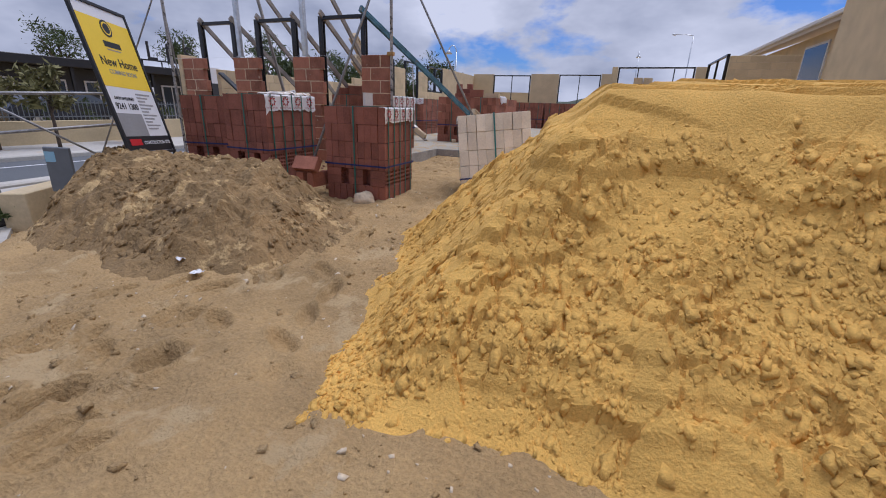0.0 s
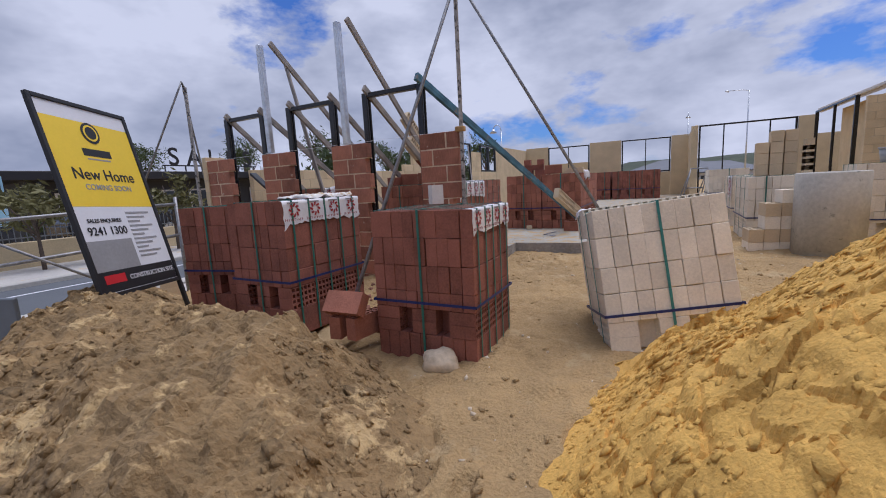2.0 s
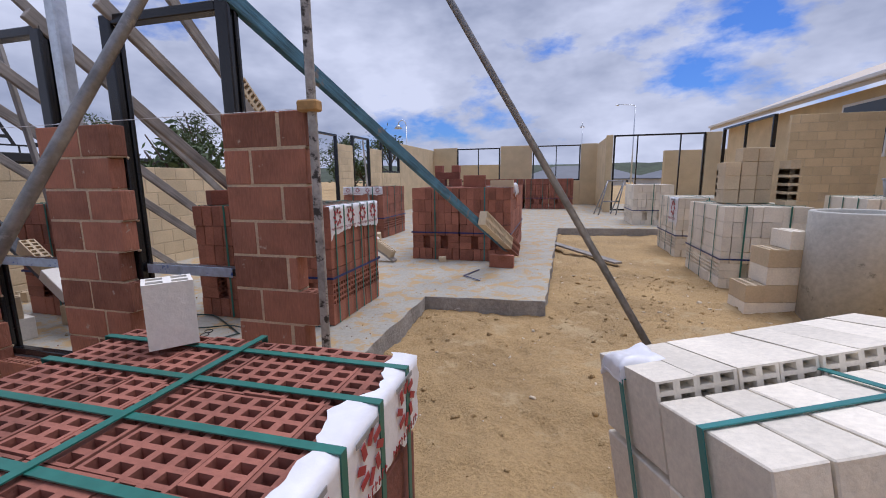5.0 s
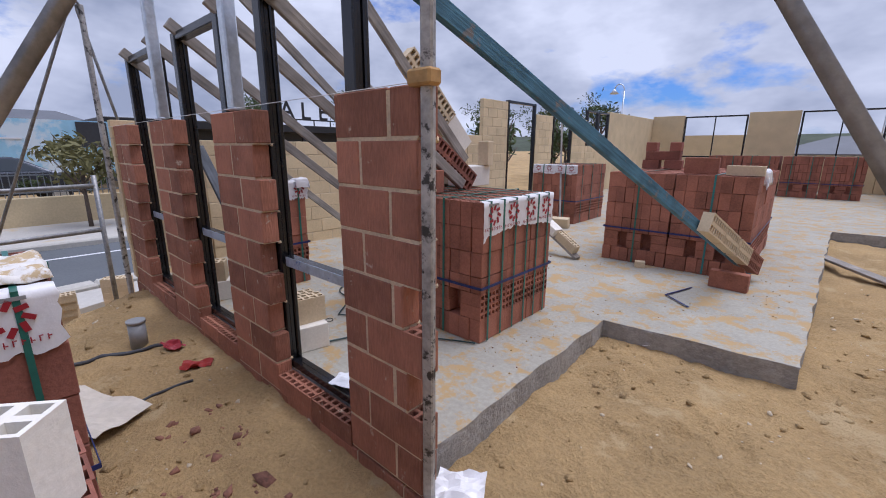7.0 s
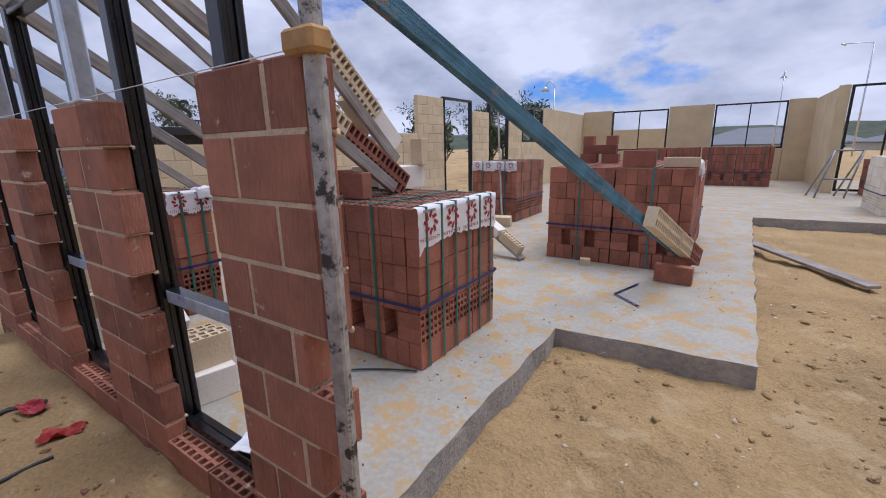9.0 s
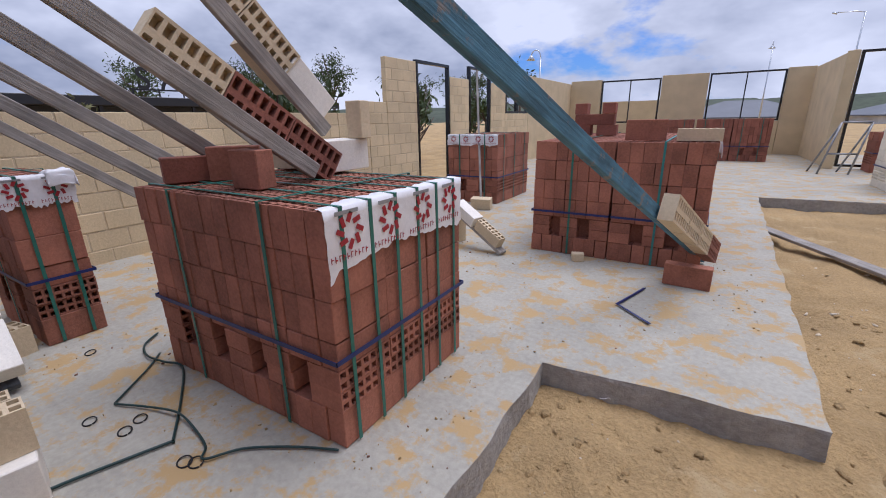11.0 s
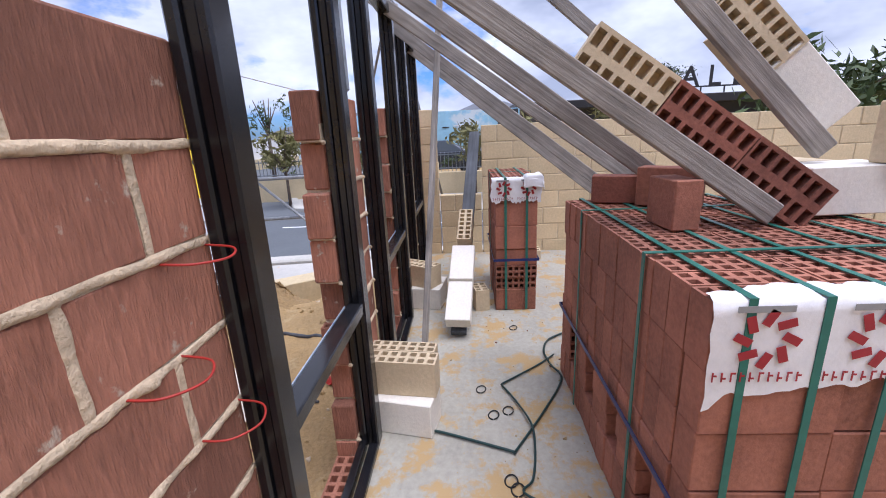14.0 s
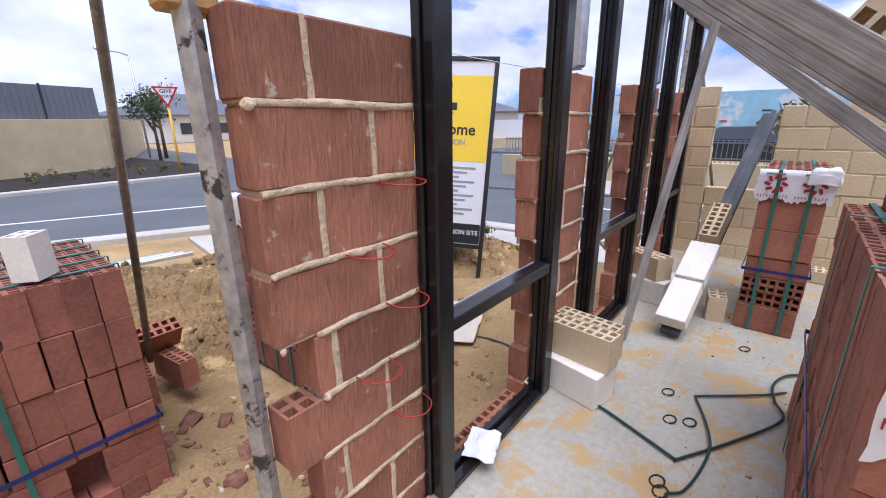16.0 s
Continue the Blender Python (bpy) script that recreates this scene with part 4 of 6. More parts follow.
def pack(m, w, d, mat, label, nx, ny, strap=GREEN, straps_x=2, straps_y=5, wraps=(), rows=(0.16, 0.18, 0.11, 0.16, 0.16, 0.16), top_cores=True, side_cores=True, step_back=0.0, gap=0.1, group="brick packs", name="brick_pack"):
    """A strapped cube of bricks. Local x along the header face, y along the stretcher face, origin at a bottom corner."""
    ob = thing(name, m, label, "brick pack", group)
    bx, by = w / nx, d / ny
    z = 0.0
    total = sum(rows)
    part("core", box((0.1, 0.1, 0.0), (w - 0.1, d - 0.1, total - 0.2)), mat, ob)
    for k, h in enumerate(rows):
        top = k == len(rows) - 1
        if k == 1 and len(rows) > 3:
            for s, e in fork_pattern(w, gap):
                for j in range(ny):
                    for q in (0, 1):
                        hh = h / 2
                        side = side_cores and (s < 0.01 or e > w - 0.01)
                        me = brick_mesh((e - s - 0.003, by - 0.003, hh - 0.003), mat, 0.003, ("x", 7, 2) if side else None)
                        piece("brick", me, ob, jig((s + e) / 2, by * (j + 0.5), z + hh * (q + 0.5), 0.5))
        else:
            for i in range(nx):
                for j in range(ny):
                    if not (top or i in (0, nx - 1) or j in (0, ny - 1)):
                        continue
                    me = brick_mesh((bx - 0.003, by - 0.003, h - 0.003), mat, 0.003, ("z", 2, 7) if top and top_cores else None)
                    up = 0.0
                    if step_back and top and j == ny - 1:
                        me, up = brick_mesh((bx - 0.003, by - 0.02, h + 0.02), mat, 0.003, ("y", 2, 7)), step_back
                    piece("brick", me, ob, jig(bx * (i + 0.5), by * (j + 0.5), z + h / 2 + up, 0.8, 0.0025))
        z += h
    t, o = 0.017, 0.011
    for k in range(straps_y):
        y = d * (k + 0.5) / straps_y
        part("strap", strap_loop(w, o, total + 0.0035, t, Matrix.Translation((0, y, 0))), strap, ob, "green packing strap")
    for k in range(straps_x):
        x = w * (k + 0.5) / straps_x
        part("strap", strap_loop(d, o, total + 0.007, t, Matrix.Translation((x, 0, 0)) @ Matrix.Rotation(radians(90), 4, "Z")), strap, ob, "green packing strap")
    zb = rows[0] + rows[1] + 0.045
    p = 0.0145
    bm = box((-p, -p, zb - 0.009), (w + p, -p + 0.003, zb + 0.009))
    add_box(bm, (-p, d + p - 0.003, zb - 0.009), (w + p, d + p, zb + 0.009))
    add_box(bm, (w + p - 0.003, -p, zb - 0.009), (w + p, d + p, zb + 0.009))
    add_box(bm, (-p, -p, zb - 0.009), (-p + 0.003, d + p, zb + 0.009))
    part("band", bm, NAVY, ob, "navy packing strap")
    for side, a, b, drop, n in wraps:
        if side == "e":
            at = Matrix.Translation((w + 0.004, a, total)) @ Matrix.Rotation(radians(90), 4, "Z")
        elif side == "s":
            at = Matrix.Translation((a, -0.004, total))
        elif side == "w":
            at = Matrix.Translation((-0.004, b, total)) @ Matrix.Rotation(radians(-90), 4, "Z")
        wrap_sheet(ob, at, b - a, drop, n)
    return ob


RL = "strapped red brick pack"
pack(pose(-1.68, 1.06, 0), 1.24, 0.88, RED, RL + " with printed wrap on the slab", 14, 3, wraps=(("e", 0.0, 0.88, 0.2, 4),), straps_y=6, straps_x=2)
pack(pose(-3.25, 0.77, 0), 0.77, 0.29, RED, "part-used narrow pack of red bricks with torn wrap", 8, 1, wraps=(("e", -0.02, 0.31, 0.16, 2),), straps_y=2, straps_x=1, rows=(0.16, 0.18, 0.12, 0.165, 0.165, 0.165))
pack(pose(-0.74, 3.86, 0), 0.67, 2.1, RED, RL + " in a double row on the slab", 7, 7, straps_y=0, straps_x=1, rows=(0.16, 0.18, 0.16, 0.17, 0.17, 0.16))
pack(pose(-0.06, 3.86, 0), 0.7, 2.1, RED, RL + " in a double row on the slab", 7, 7, straps_y=0, straps_x=1, strap=TEAL, rows=(0.16, 0.18, 0.16, 0.17, 0.17, 0.16))
pack(pose(-2.78, 5.72, 0), 0.82, 1.2, RED, RL + " with printed wrap by the cream wall", 9, 4, wraps=(("s", 0.0, 0.82, 0.14, 4),), straps_y=3, rows=(0.16, 0.18, 0.13, 0.17, 0.17, 0.17))
pack(pose(0.2, 13.8, 0), 0.82, 1.2, RED_DARK_SHADED, RL + " at the far end of the slab", 9, 4, straps_y=0, rows=(0.16, 0.18, 0.13, 0.2, 0.2, 0.2))
pack(pose(1.04, 13.8, 0), 0.82, 1.2, RED_DARK_SHADED, RL + " at the far end of the slab", 9, 4, straps_y=0, rows=(0.16, 0.18, 0.13, 0.2, 0.2, 0.2))
pack(pose(-1.55, 13.8, 0), 0.82, 1.2, RED_DARK_SHADED, RL + " at the far end of the slab", 9, 4, straps_y=0, rows=(0.16, 0.18, 0.13, 0.2, 0.2, 0.2))
pack(pose(-0.7, 13.8, 0), 0.82, 1.2, RED_DARK_SHADED, RL + " at the far end of the slab", 9, 4, straps_y=0, rows=(0.16, 0.18, 0.13, 0.2, 0.2, 0.2))
pack(pose(3.4, 12.0, 0), 0.82, 0.6, RED_DARK_SHADED, RL + " at the far end of the slab", 9, 2, straps_y=0, rows=(0.16, 0.18, 0.13, 0.16, 0.16))

# in front of the piers
# RED bricks in the darker copy, shade coloured in
pack(pose(0.115, -1.6, -0.3), 0.775, 0.68, RED_DARK_SHADED, RL + " with wrap on the sand", 9, 3, wraps=(("e", 0.0, 0.68, 0.15, 4),), straps_x=1, rows=(0.2, 0.18, 0.12, 0.18, 0.19, 0.18))
pack(pose(-1.26, -1.72, -0.22, 0, 0, -1), 0.66, 0.87, RED_DARK_SHADED, RL + " under a dusty white sheet", 7, 3, wraps=(("e", 0.0, 0.87, 0.17, 4),), straps_x=1, rows=(0.22, 0.18, 0.13, 0.18, 0.18, 0.18))
pack(pose(-2.14, -1.6, -0.25, 0, 0, 12), 0.62, 0.3, RED_DARK_SHADED, RL + " with a torn wrap on the sand", 7, 1, straps_x=1, rows=(0.25, 0.18, 0.13, 0.17, 0.17, 0.17))

# cream packs
lean = Matrix.Translation((1.685, -1.2, -0.38)) @ Matrix.Rotation(radians(19), 4, "Z") @ Matrix.Rotation(radians(-10), 4, "X") @ Matrix.Rotation(radians(-6), 4, "Y")
CL = "strapped pack of pale cream clay bricks"
pack(lean, 0.82, 0.6, PALE, CL + " leaning in the sand", 8, 2, straps_x=1, straps_y=2, strap=TEAL, top_cores=False, step_back=0.03, gap=0.13, rows=(0.14, 0.2, 0.19, 0.17, 0.2, 0.19))
pack(pose(3.05, 3.6, -0.2), 0.85, 1.25, PALE, CL + " on the sand", 9, 4, straps_x=2, straps_y=3, rows=(0.16, 0.18, 0.13, 0.17, 0.17, 0.17))
pack(pose(4.09, 3.16, -0.2, 0, 0, -7), 0.87, 0.88, PALE, CL + " on the sand", 9, 3, straps_x=1, straps_y=3, rows=(0.17, 0.18, 0.14, 0.2, 0.2, 0.2))
pack(pose(3.1, 5.6, -0.2), 0.85, 1.2, PALE, CL + " on the sand", 9, 4, straps_x=1, straps_y=3, wraps=(("w", 0.0, 0.5, 0.4, 1),), rows=(0.16, 0.18, 0.13, 0.17, 0.17, 0.17))
pack(pose(3.0, 8.9, -0.05), 0.85, 1.2, PALE, CL + " at the slab edge", 9, 4, straps_x=1, straps_y=0, rows=(0.16, 0.18, 0.13, 0.17, 0.17, 0.17))
pack(pose(5.3, 4.6, -0.2), 1.9, 0.9, PALE, CL + " beside the neighbouring house", 20, 3, straps_x=5, straps_y=1, rows=(0.16, 0.18, 0.13, 0.17, 0.17, 0.17))

# concrete pipe standing on end
def pipe_ring(m, r, h, t, label):
    ob = thing("concrete_pipe", m, label, "pipe")
    bm = bmesh.new()
    n = 48
    rings = []
    for rr, z in ((r, 0), (r, h - 0.01), (r - 0.01, h), (r - t + 0.01, h), (r - t, h - 0.01), (r - t, 0)):
        rings.append([bm.verts.new((rr * math.cos(math.tau * k / n), rr * math.sin(math.tau * k / n), z)) for k in range(n)])
    for a, b in zip(rings, rings[1:] + rings[:1]):
        for k in range(n):
            bm.faces.new((a[k], a[(k + 1) % n], b[(k + 1) % n], b[k])).smooth = True
    part("shell", bm, PIPE, ob)


pipe_ring(pose(3.7, 2.56, -0.18), 0.34, 1.0, 0.05, "grey concrete well ring standing on the sand")


# ---- loose bricks on the slab and the sand ----
def loose_brick(m, mat, label, name="loose_brick", cores=("z", 7, 2), size=(BL, BW, BH), group="loose bricks"):
    ob = new(name, brick_mesh(size, mat, 0.004, cores))
    ob.matrix_basis = m
    return tagged(ob, label, "brick", group)


def seated(a, b, s, side, lift, turn=0.0):
    """A pose resting on a raking plank from a to b, s along it."""
    m = along(a, b)
    return m @ Matrix.Translation((s, side, lift)) @ Matrix.Rotation(radians(turn), 4, "X")


# weights on the blue prop's foot
BP = ((-0.4, 0.04, 2.06), (0.66, 4.15, 0.05))
LB = (Vector(BP[1]) - Vector(BP[0])).length
loose_brick(seated(*BP, LB - 1.28, -0.085, 0.03), CREAM, "cream cored brick leaning on the blue prop", cores=("y", 7, 2), size=(BL, BW, BH))
loose_brick(seated(*BP, LB - 0.96, -0.085, 0.03), CREAM, "cream cored brick leaning on the blue prop", cores=("y", 7, 2))
loose_brick(seated(*BP, LB - 0.62, -0.085, 0.03), CREAM, "cream cored brick leaning on the blue prop", cores=("y", 7, 2))
loose_brick(seated(*BP, LB - 0.3, -0.085, 0.03), RED, "red cored brick at the blue prop's foot", cores=("y", 7, 2))
loose_brick(pose(0.57, 3.52, BH / 2, 0, 0, -4), RED, "red brick lying on the slab beside the blue prop", cores=None)
loose_brick(pose(-0.27, 3.72, 0.035, 90, 0, 20), CREAM, "small piece of cream brick on the slab", cores=None, size=(0.1, 0.07, 0.07))
# on the double pack
loose_brick(pose(0.12, 4.05, 1.0 + BH / 2 + 0.008, 0, 0, 4), RED, "red brick lying on a brick pack", cores=None)
loose_brick(pose(0.5, 4.05, 1.0 + BW / 2 + 0.008, 90, 0, 2), CREAM, "cream cored brick lying on a brick pack", cores=("y", 7, 2))
for dx, dz, w in ((-0.13, 0, 0.2), (0.13, 0, 0.2), (0.0, 1, 0.4), (-0.14, 2, 0.13), (0.14, 2, 0.13)):
    loose_brick(pose(-0.5 + dx, 5.0, 1.006 + 0.11 * dz + 0.055, 0, 0, rng.normal(0, 2)), RED_DARK_SHADED, "dark red brick in a small stack on a brick pack", cores=None, size=(w, 0.12, 0.109), group="stacked bricks")
# on pack with the wrap
loose_brick(pose(-1.07, 1.27, 0.935 + BH / 2, 0, 0, 4), RED, "red brick standing on a brick pack", cores=None, size=(0.17, 0.09, BH))
loose_brick(pose(-1.42, 1.42, 0.935 + BH / 2, 0, 0, 50), RED, "red brick standing on a brick pack", cores=None, size=(0.24, BW, BH))
loose_brick(pose(-1.56, 1.28, 0.935 + 0.06, 0, 0, 70), RED_DARK_SHADED, "dark red brick lying on a brick pack", cores=None, size=(0.26, BW, 0.12))
# weights on the props above the pack
PP = ((-1.1, 0.05, 2.05), (-1.0, 1.55, 0.975))
LP = (Vector(PP[1]) - Vector(PP[0])).length
for s, mat, word in ((1.2, CREAM, "cream"), (1.51, RED_DARK_SHADED, "dark red"), (1.82, RED_DARK_SHADED, "dark red")):
    loose_brick(seated(*PP, s, 0.075, 0.09), mat, word + " cored brick weighting a timber prop", cores=("y", 7, 2), group="prop weights")
PQ = ((-1.4, 0.22, 2.9), (-1.22, 1.85, 1.15))
for s, o, mat in ((1.6, 0.065, CREAM), (1.91, 0.065, CREAM), (2.0, 0.16, CREAM), (2.2, 0.07, WHITE_BLOCK)):
    loose_brick(seated(*PQ, s, o, 0.1), mat, "cream cored brick weighting a timber prop", cores=("y", 7, 2) if mat is CREAM else None, group="prop weights")
# pale blocks on the far edge of the pack
loose_brick(pose(-1.2, 1.88, 0.94 + 0.085, 0, 0, 2), WHITE_BLOCK, "pale smooth block lying on a brick pack", cores=None, size=(0.2, 0.33, 0.165))
loose_brick(pose(-1.48, 1.88, 0.94 + 0.085, 0, 0, 4), CREAM, "cream block lying on a brick pack", cores=None, size=(0.3, 0.2, 0.16))
loose_brick(pose(-1.12, 2.0, 1.11 + 0.1, 0, 0, 6), CREAM, "cream block standing on a pale block", cores=None, size=(0.1, 0.09, 0.2))
# by the door frames
loose_brick(pose(-1.26, 0.26, BH / 2, 0, 0, 78), WHITE_BLOCK, "pale cored block lying by a door frame", cores=None, size=(0.31, 0.16, BH))
loose_brick(pose(-1.28, 0.27, BH * 1.5 + 0.002, 0, 0, 83), CREAM, "pale cored block stacked by a door frame", cores=("z", 7, 2), size=(0.31, 0.1, BH))
loose_brick(pose(-1.38, 0.26, BH * 1.5 + 0.002, 0, 0, 83), CREAM, "pale cored block stacked by a door frame", cores=("z", 7, 2), size=(0.31, 0.085, BH))
for k, (x, y, r) in enumerate(((-2.6, 0.22, 80), (-2.75, 0.24, 80), (-2.65, 0.2, 60))):
    loose_brick(pose(x, y, BH / 2 + (BH + 0.002) * (k // 2), 0, 0, r), WHITE_BLOCK if k < 2 else CREAM, "pale block stacked by a brick pier", cores=("z", 7, 2) if k == 2 else None, size=(0.31, 0.14, BH))
# pale blocks holding a raking board
BD = ((-2.06, 0.5, 0.03), (-3.9, 0.68, 1.25))
prop(BD[0], BD[1], "dark timber board raking up to the wall opening", DARK_TIMBER, 0.1, 0.04, "raking_board", "")
loose_brick(seated(*BD, 0.18, 0.0, 0.075, 0), WHITE_BLOCK, "pale smooth block lying on the raking board", cores=None, size=(0.3, 0.16, 0.09))
loose_brick(seated(*BD, 0.5, 0.0, 0.075, 0), WHITE_BLOCK, "pale smooth block lying on the raking board", cores=None, size=(0.3, 0.16, 0.09))
loose_brick(seated(*BD, 0.85, 0.0, 0.075, 0), CREAM, "cream cored brick lying on the raking board", cores=("z", 7, 2), size=(BL, 0.1, 0.12))
loose_brick(pose(-2.55, 0.66, 0.08, 0, 0, 10), CREAM, "cream cored block standing on the slab", cores=("z", 3, 2), size=(0.16, 0.1, 0.16))
loose_brick(pose(-3.75, 1.15, 0.05, 90, 0, 88), CREAM, "cream cored brick lying by the wall", cores=("y", 7, 2))
RB = ((-1.62, 3.76, 0.4), (-0.9, 3.55, 0.02))
prop(RB[0], RB[1], "short weathered board raking down to the slab", TIMBER, 0.09, 0.03, "raking_board", "")
loose_brick(pose(-1.5, 3.74, 0.13, 0, 0, 80), CREAM, "cream block standing under a raking board", cores=None, size=(0.2, 0.09, 0.26))
loose_brick(seated(*RB, 0.62, 0.0, 0.0655, 0), CREAM, "cream cored brick lying on a raking board", cores=("z", 7, 2), size=(BL, BW, 0.1))
loose_brick(seated(*RB, 0.29, 0.0, 0.0655, 0), WHITE_BLOCK, "pale smooth block lying on a raking board", cores=None, size=(BL, 0.13, 0.1))
loose_brick(pose(-2.0, 5.3, 0.08, 10, 0, 10), CREAM, "pale block at a prop's foot", cores=None, size=(0.28, 0.12, 0.16))
prop((-2.02, 5.32, 0.12), (-2.6, 6.3, 1.9), "thin grey timber prop by the cream wall", TIMBER, 0.03, 0.04)
# cream block on the front pack, and the little tent of bricks at the stay's foot
loose_brick(pose(0.325, -1.0, 0.762 + 0.076, 0, 0, 50), WHITE_BLOCK, "pale cored half brick standing on a brick pack", cores=("z", 2, 2), size=(0.098, 0.078, 0.15))
for x, y, z, tilt, r in ((-0.16, -1.63, -0.07, 0, 8), (0.01, -1.61, -0.07, 0, -7), (-0.08, -1.71, 0.1, -35, 3)):
    loose_brick(pose(x, y, z, tilt, 0, r), RED, "red brick weighting a stay's foot on the sand", cores=("z", 7, 2) if tilt else ("z", 2, 7), size=(BL, BW, BH) if tilt else (0.09, BL, BH), group="stay weights")
loose_brick(pose(2.05, 1.02, -0.07, 0, 35, 40), PALE, "pale brick tipped at a stay's foot", cores=None, size=(0.3, 0.1, 0.16))
loose_brick(pose(1.9, 0.95, -0.1, 0, 0, 40), RED_DARK_SHADED, "red brick at a stay's foot", cores=None, size=(0.3, 0.1, 0.16))
for k in range(5):
    loose_brick(pose(-5.25 + 0.02 * k, -0.55, gz(-5.25, -0.55) + 0.06 + 0.09 * k, 90, 0, 70 + 4 * k), CREAM, "cream brick in a small stack on the sand", cores=("y", 7, 2), group="small brick stack")
for k in range(5):
    loose_brick(pose(-5.5, 0.05, gz(-5.5, 0.05) + 0.06 + 0.09 * k, 90, 0, 75 - 3 * k), CREAM, "cream brick in a small stack on the sand", cores=("y", 7, 2), group="small brick stack")
# stepped cream bricks by the concrete ring
for i in range(3):
    for k in range(2 if i == 0 else 4 if i == 1 else 5):
        loose_brick(pose(3.0 + 0.17 * i, 2.75 + 0.04 * i, -0.12 + 0.165 * k, 0, 0, 95), CREAM if k % 2 else PALE, "cream brick in a stepped stack on the sand", cores=("z", 7, 2), size=(BL, 0.16, 0.162), group="stepped stack")
# stacks standing on the cream packs
for i, (x, y, n) in enumerate(((3.3, 4.3, 3), (3.48, 4.32, 4), (3.66, 4.35, 4), (3.8, 4.0, 5), (3.35, 4.62, 5))):
    for k in range(n):
        loose_brick(pose(x, y, 0.785 + 0.085 + 0.168 * k if i < 3 else 0.785 + 0.045 + 0.095 * k, 0 if i < 3 else 90, 0, 85), CREAM, "cream brick stacked on a brick pack", cores=None if i < 3 else ("y", 7, 2), size=(BL, 0.16, 0.165) if i < 3 else (BL, 0.16, 0.09), group="bricks on a pack")
bucket = thing("bucket", pose(4.5, 3.45, 0.9), "grey plastic bucket on a brick pack", "bucket")
part("shell", rod((0, 0, 0), (0, 0, 0.17), 0.1, 20, 0.125), PVC, bucket)
part("rim", rod((0, 0, 0.165), (0, 0, 0.185), 0.133, 20), PVC, bucket)

clods("brick_rubble", 160, -1.3, 0.3, -1.3, -0.25, site, lambda x, y: smooth(0.35, 0.6, fbm(x * 2, y * 2, 19, 2)), 0.008, 0.05, RUBBLE, "crushed red brick rubble on the sand", 12)
# rock, pipe stub and litter
def rock(m, size, mat, label, name="rock", seed=0):
    bm = bmesh.new()
    bmesh.ops.create_icosphere(bm, subdivisions=3, radius=1)
    for v in bm.verts:
        v.co *= 1 + 0.28 * noise.noise(v.co * 1.3 + Vector((seed, 0, 0))) + 0.08 * noise.noise(v.co * 4)
        v.co.x, v.co.y, v.co.z = v.co.x * size[0], v.co.y * size[1], v.co.z * size[2]
    for f in bm.faces:
        f.smooth = True
    ob = part(name, bm, mat)
    ob.matrix_basis = m
    return tagged(ob, label, "rock")


rock(pose(0.66, -1.68, -0.24, 0, 0, 10), (0.13, 0.1, 0.09), STONE, "pale limestone rock against a brick pack", seed=3)
stub = thing("pipe_stub", pose(-2.47, -0.36, gz(-2.47, -0.36) - 0.02), "capped grey plastic pipe standing out of the sand", "pipe")
part("tube", rod((0, 0, 0), (0, 0, 0.19), 0.055, 24), PVC, stub)
part("cap", rod((0, 0, 0.19), (0, 0, 0.21), 0.06, 24), PVC, stub)


def scrap(m, w, d, mat, label, name="paper_scrap", seed=0, crumple=0.25):
    bm = bmesh.new()
    n = 8
    g = [[bm.verts.new(((i / n - 0.5) * w, (j / n - 0.5) * d + 0.1 * d * noise.noise((i * 0.7, seed, 3)), 0.02 + crumple * w * noise.noise((i * 0.4, j * 0.4, seed)))) for j in range(n + 1)] for i in range(n + 1)]
    for i in range(n):
        for j in range(n):
            bm.faces.new((g[i][j], g[i + 1][j], g[i + 1][j + 1], g[i][j + 1]))
    ob = part(name, bm, mat)
    sol = ob.modifiers.new("sheet", "SOLIDIFY")
    sol.thickness = 0.003
    ob.matrix_basis = m
    return tagged(ob, label, "litter")


CARD = material("cardboard", (0.62, 0.56, 0.47), 0.9, vary=0.1, grain=20, bump=0.1)
scrap(pose(-0.62, 0.16, 0.05, 0, 0, 20), 0.16, 0.12, SIGN_WHITE, "crumpled white printed paper on the door sill", seed=1, crumple=0.12)
scrap(pose(0.16, 0.14, -0.1, 0, 0, 30), 0.2, 0.16, WRAP, "torn white plastic on the sand", "plastic_scrap", seed=2)
scrap(pose(0.22, -0.02, -0.12, 0, 0, 80), 0.14, 0.2, WRAP, "torn white plastic on the sand", "plastic_scrap", seed=7)
scrap(pose(-2.2, -0.22, gz(-2.2, -0.22) + 0.01, 0, 0, 10), 0.16, 0.1, LOGO_RED, "red plastic scrap on the sand", "plastic_scrap", seed=3)
scrap(pose(-1.78, -0.2, gz(-1.78, -0.2) + 0.01, 0, 0, 60), 0.18, 0.1, WIRE, "red plastic scrap on the sand", "plastic_scrap", seed=4)
scrap(pose(-1.72, -0.78, gz(-1.72, -0.78) + 0.03, 0, 0, 25), 0.6, 0.3, CARD, "pale cardboard sheet on the sand", "cardboard_sheet", seed=5, crumple=0.05)
scrap(pose(0.35, 2.1, -0.1, 30, 0, 20), 0.16, 0.1, WRAP, "clear plastic scrap against the slab edge", "plastic_scrap", seed=6)
scrap(pose(0.55, -3.75, gz(0.55, -3.75) + 0.06, 0, 0, 20), 0.08, 0.06, SIGN_WHITE, "white paper scrap on the sand", seed=8)
scrap(pose(0.35, -3.7, gz(0.35, -3.7) + 0.07, 0, 0, 70), 0.07, 0.05, SIGN_WHITE, "white paper scrap on the sand", seed=9)

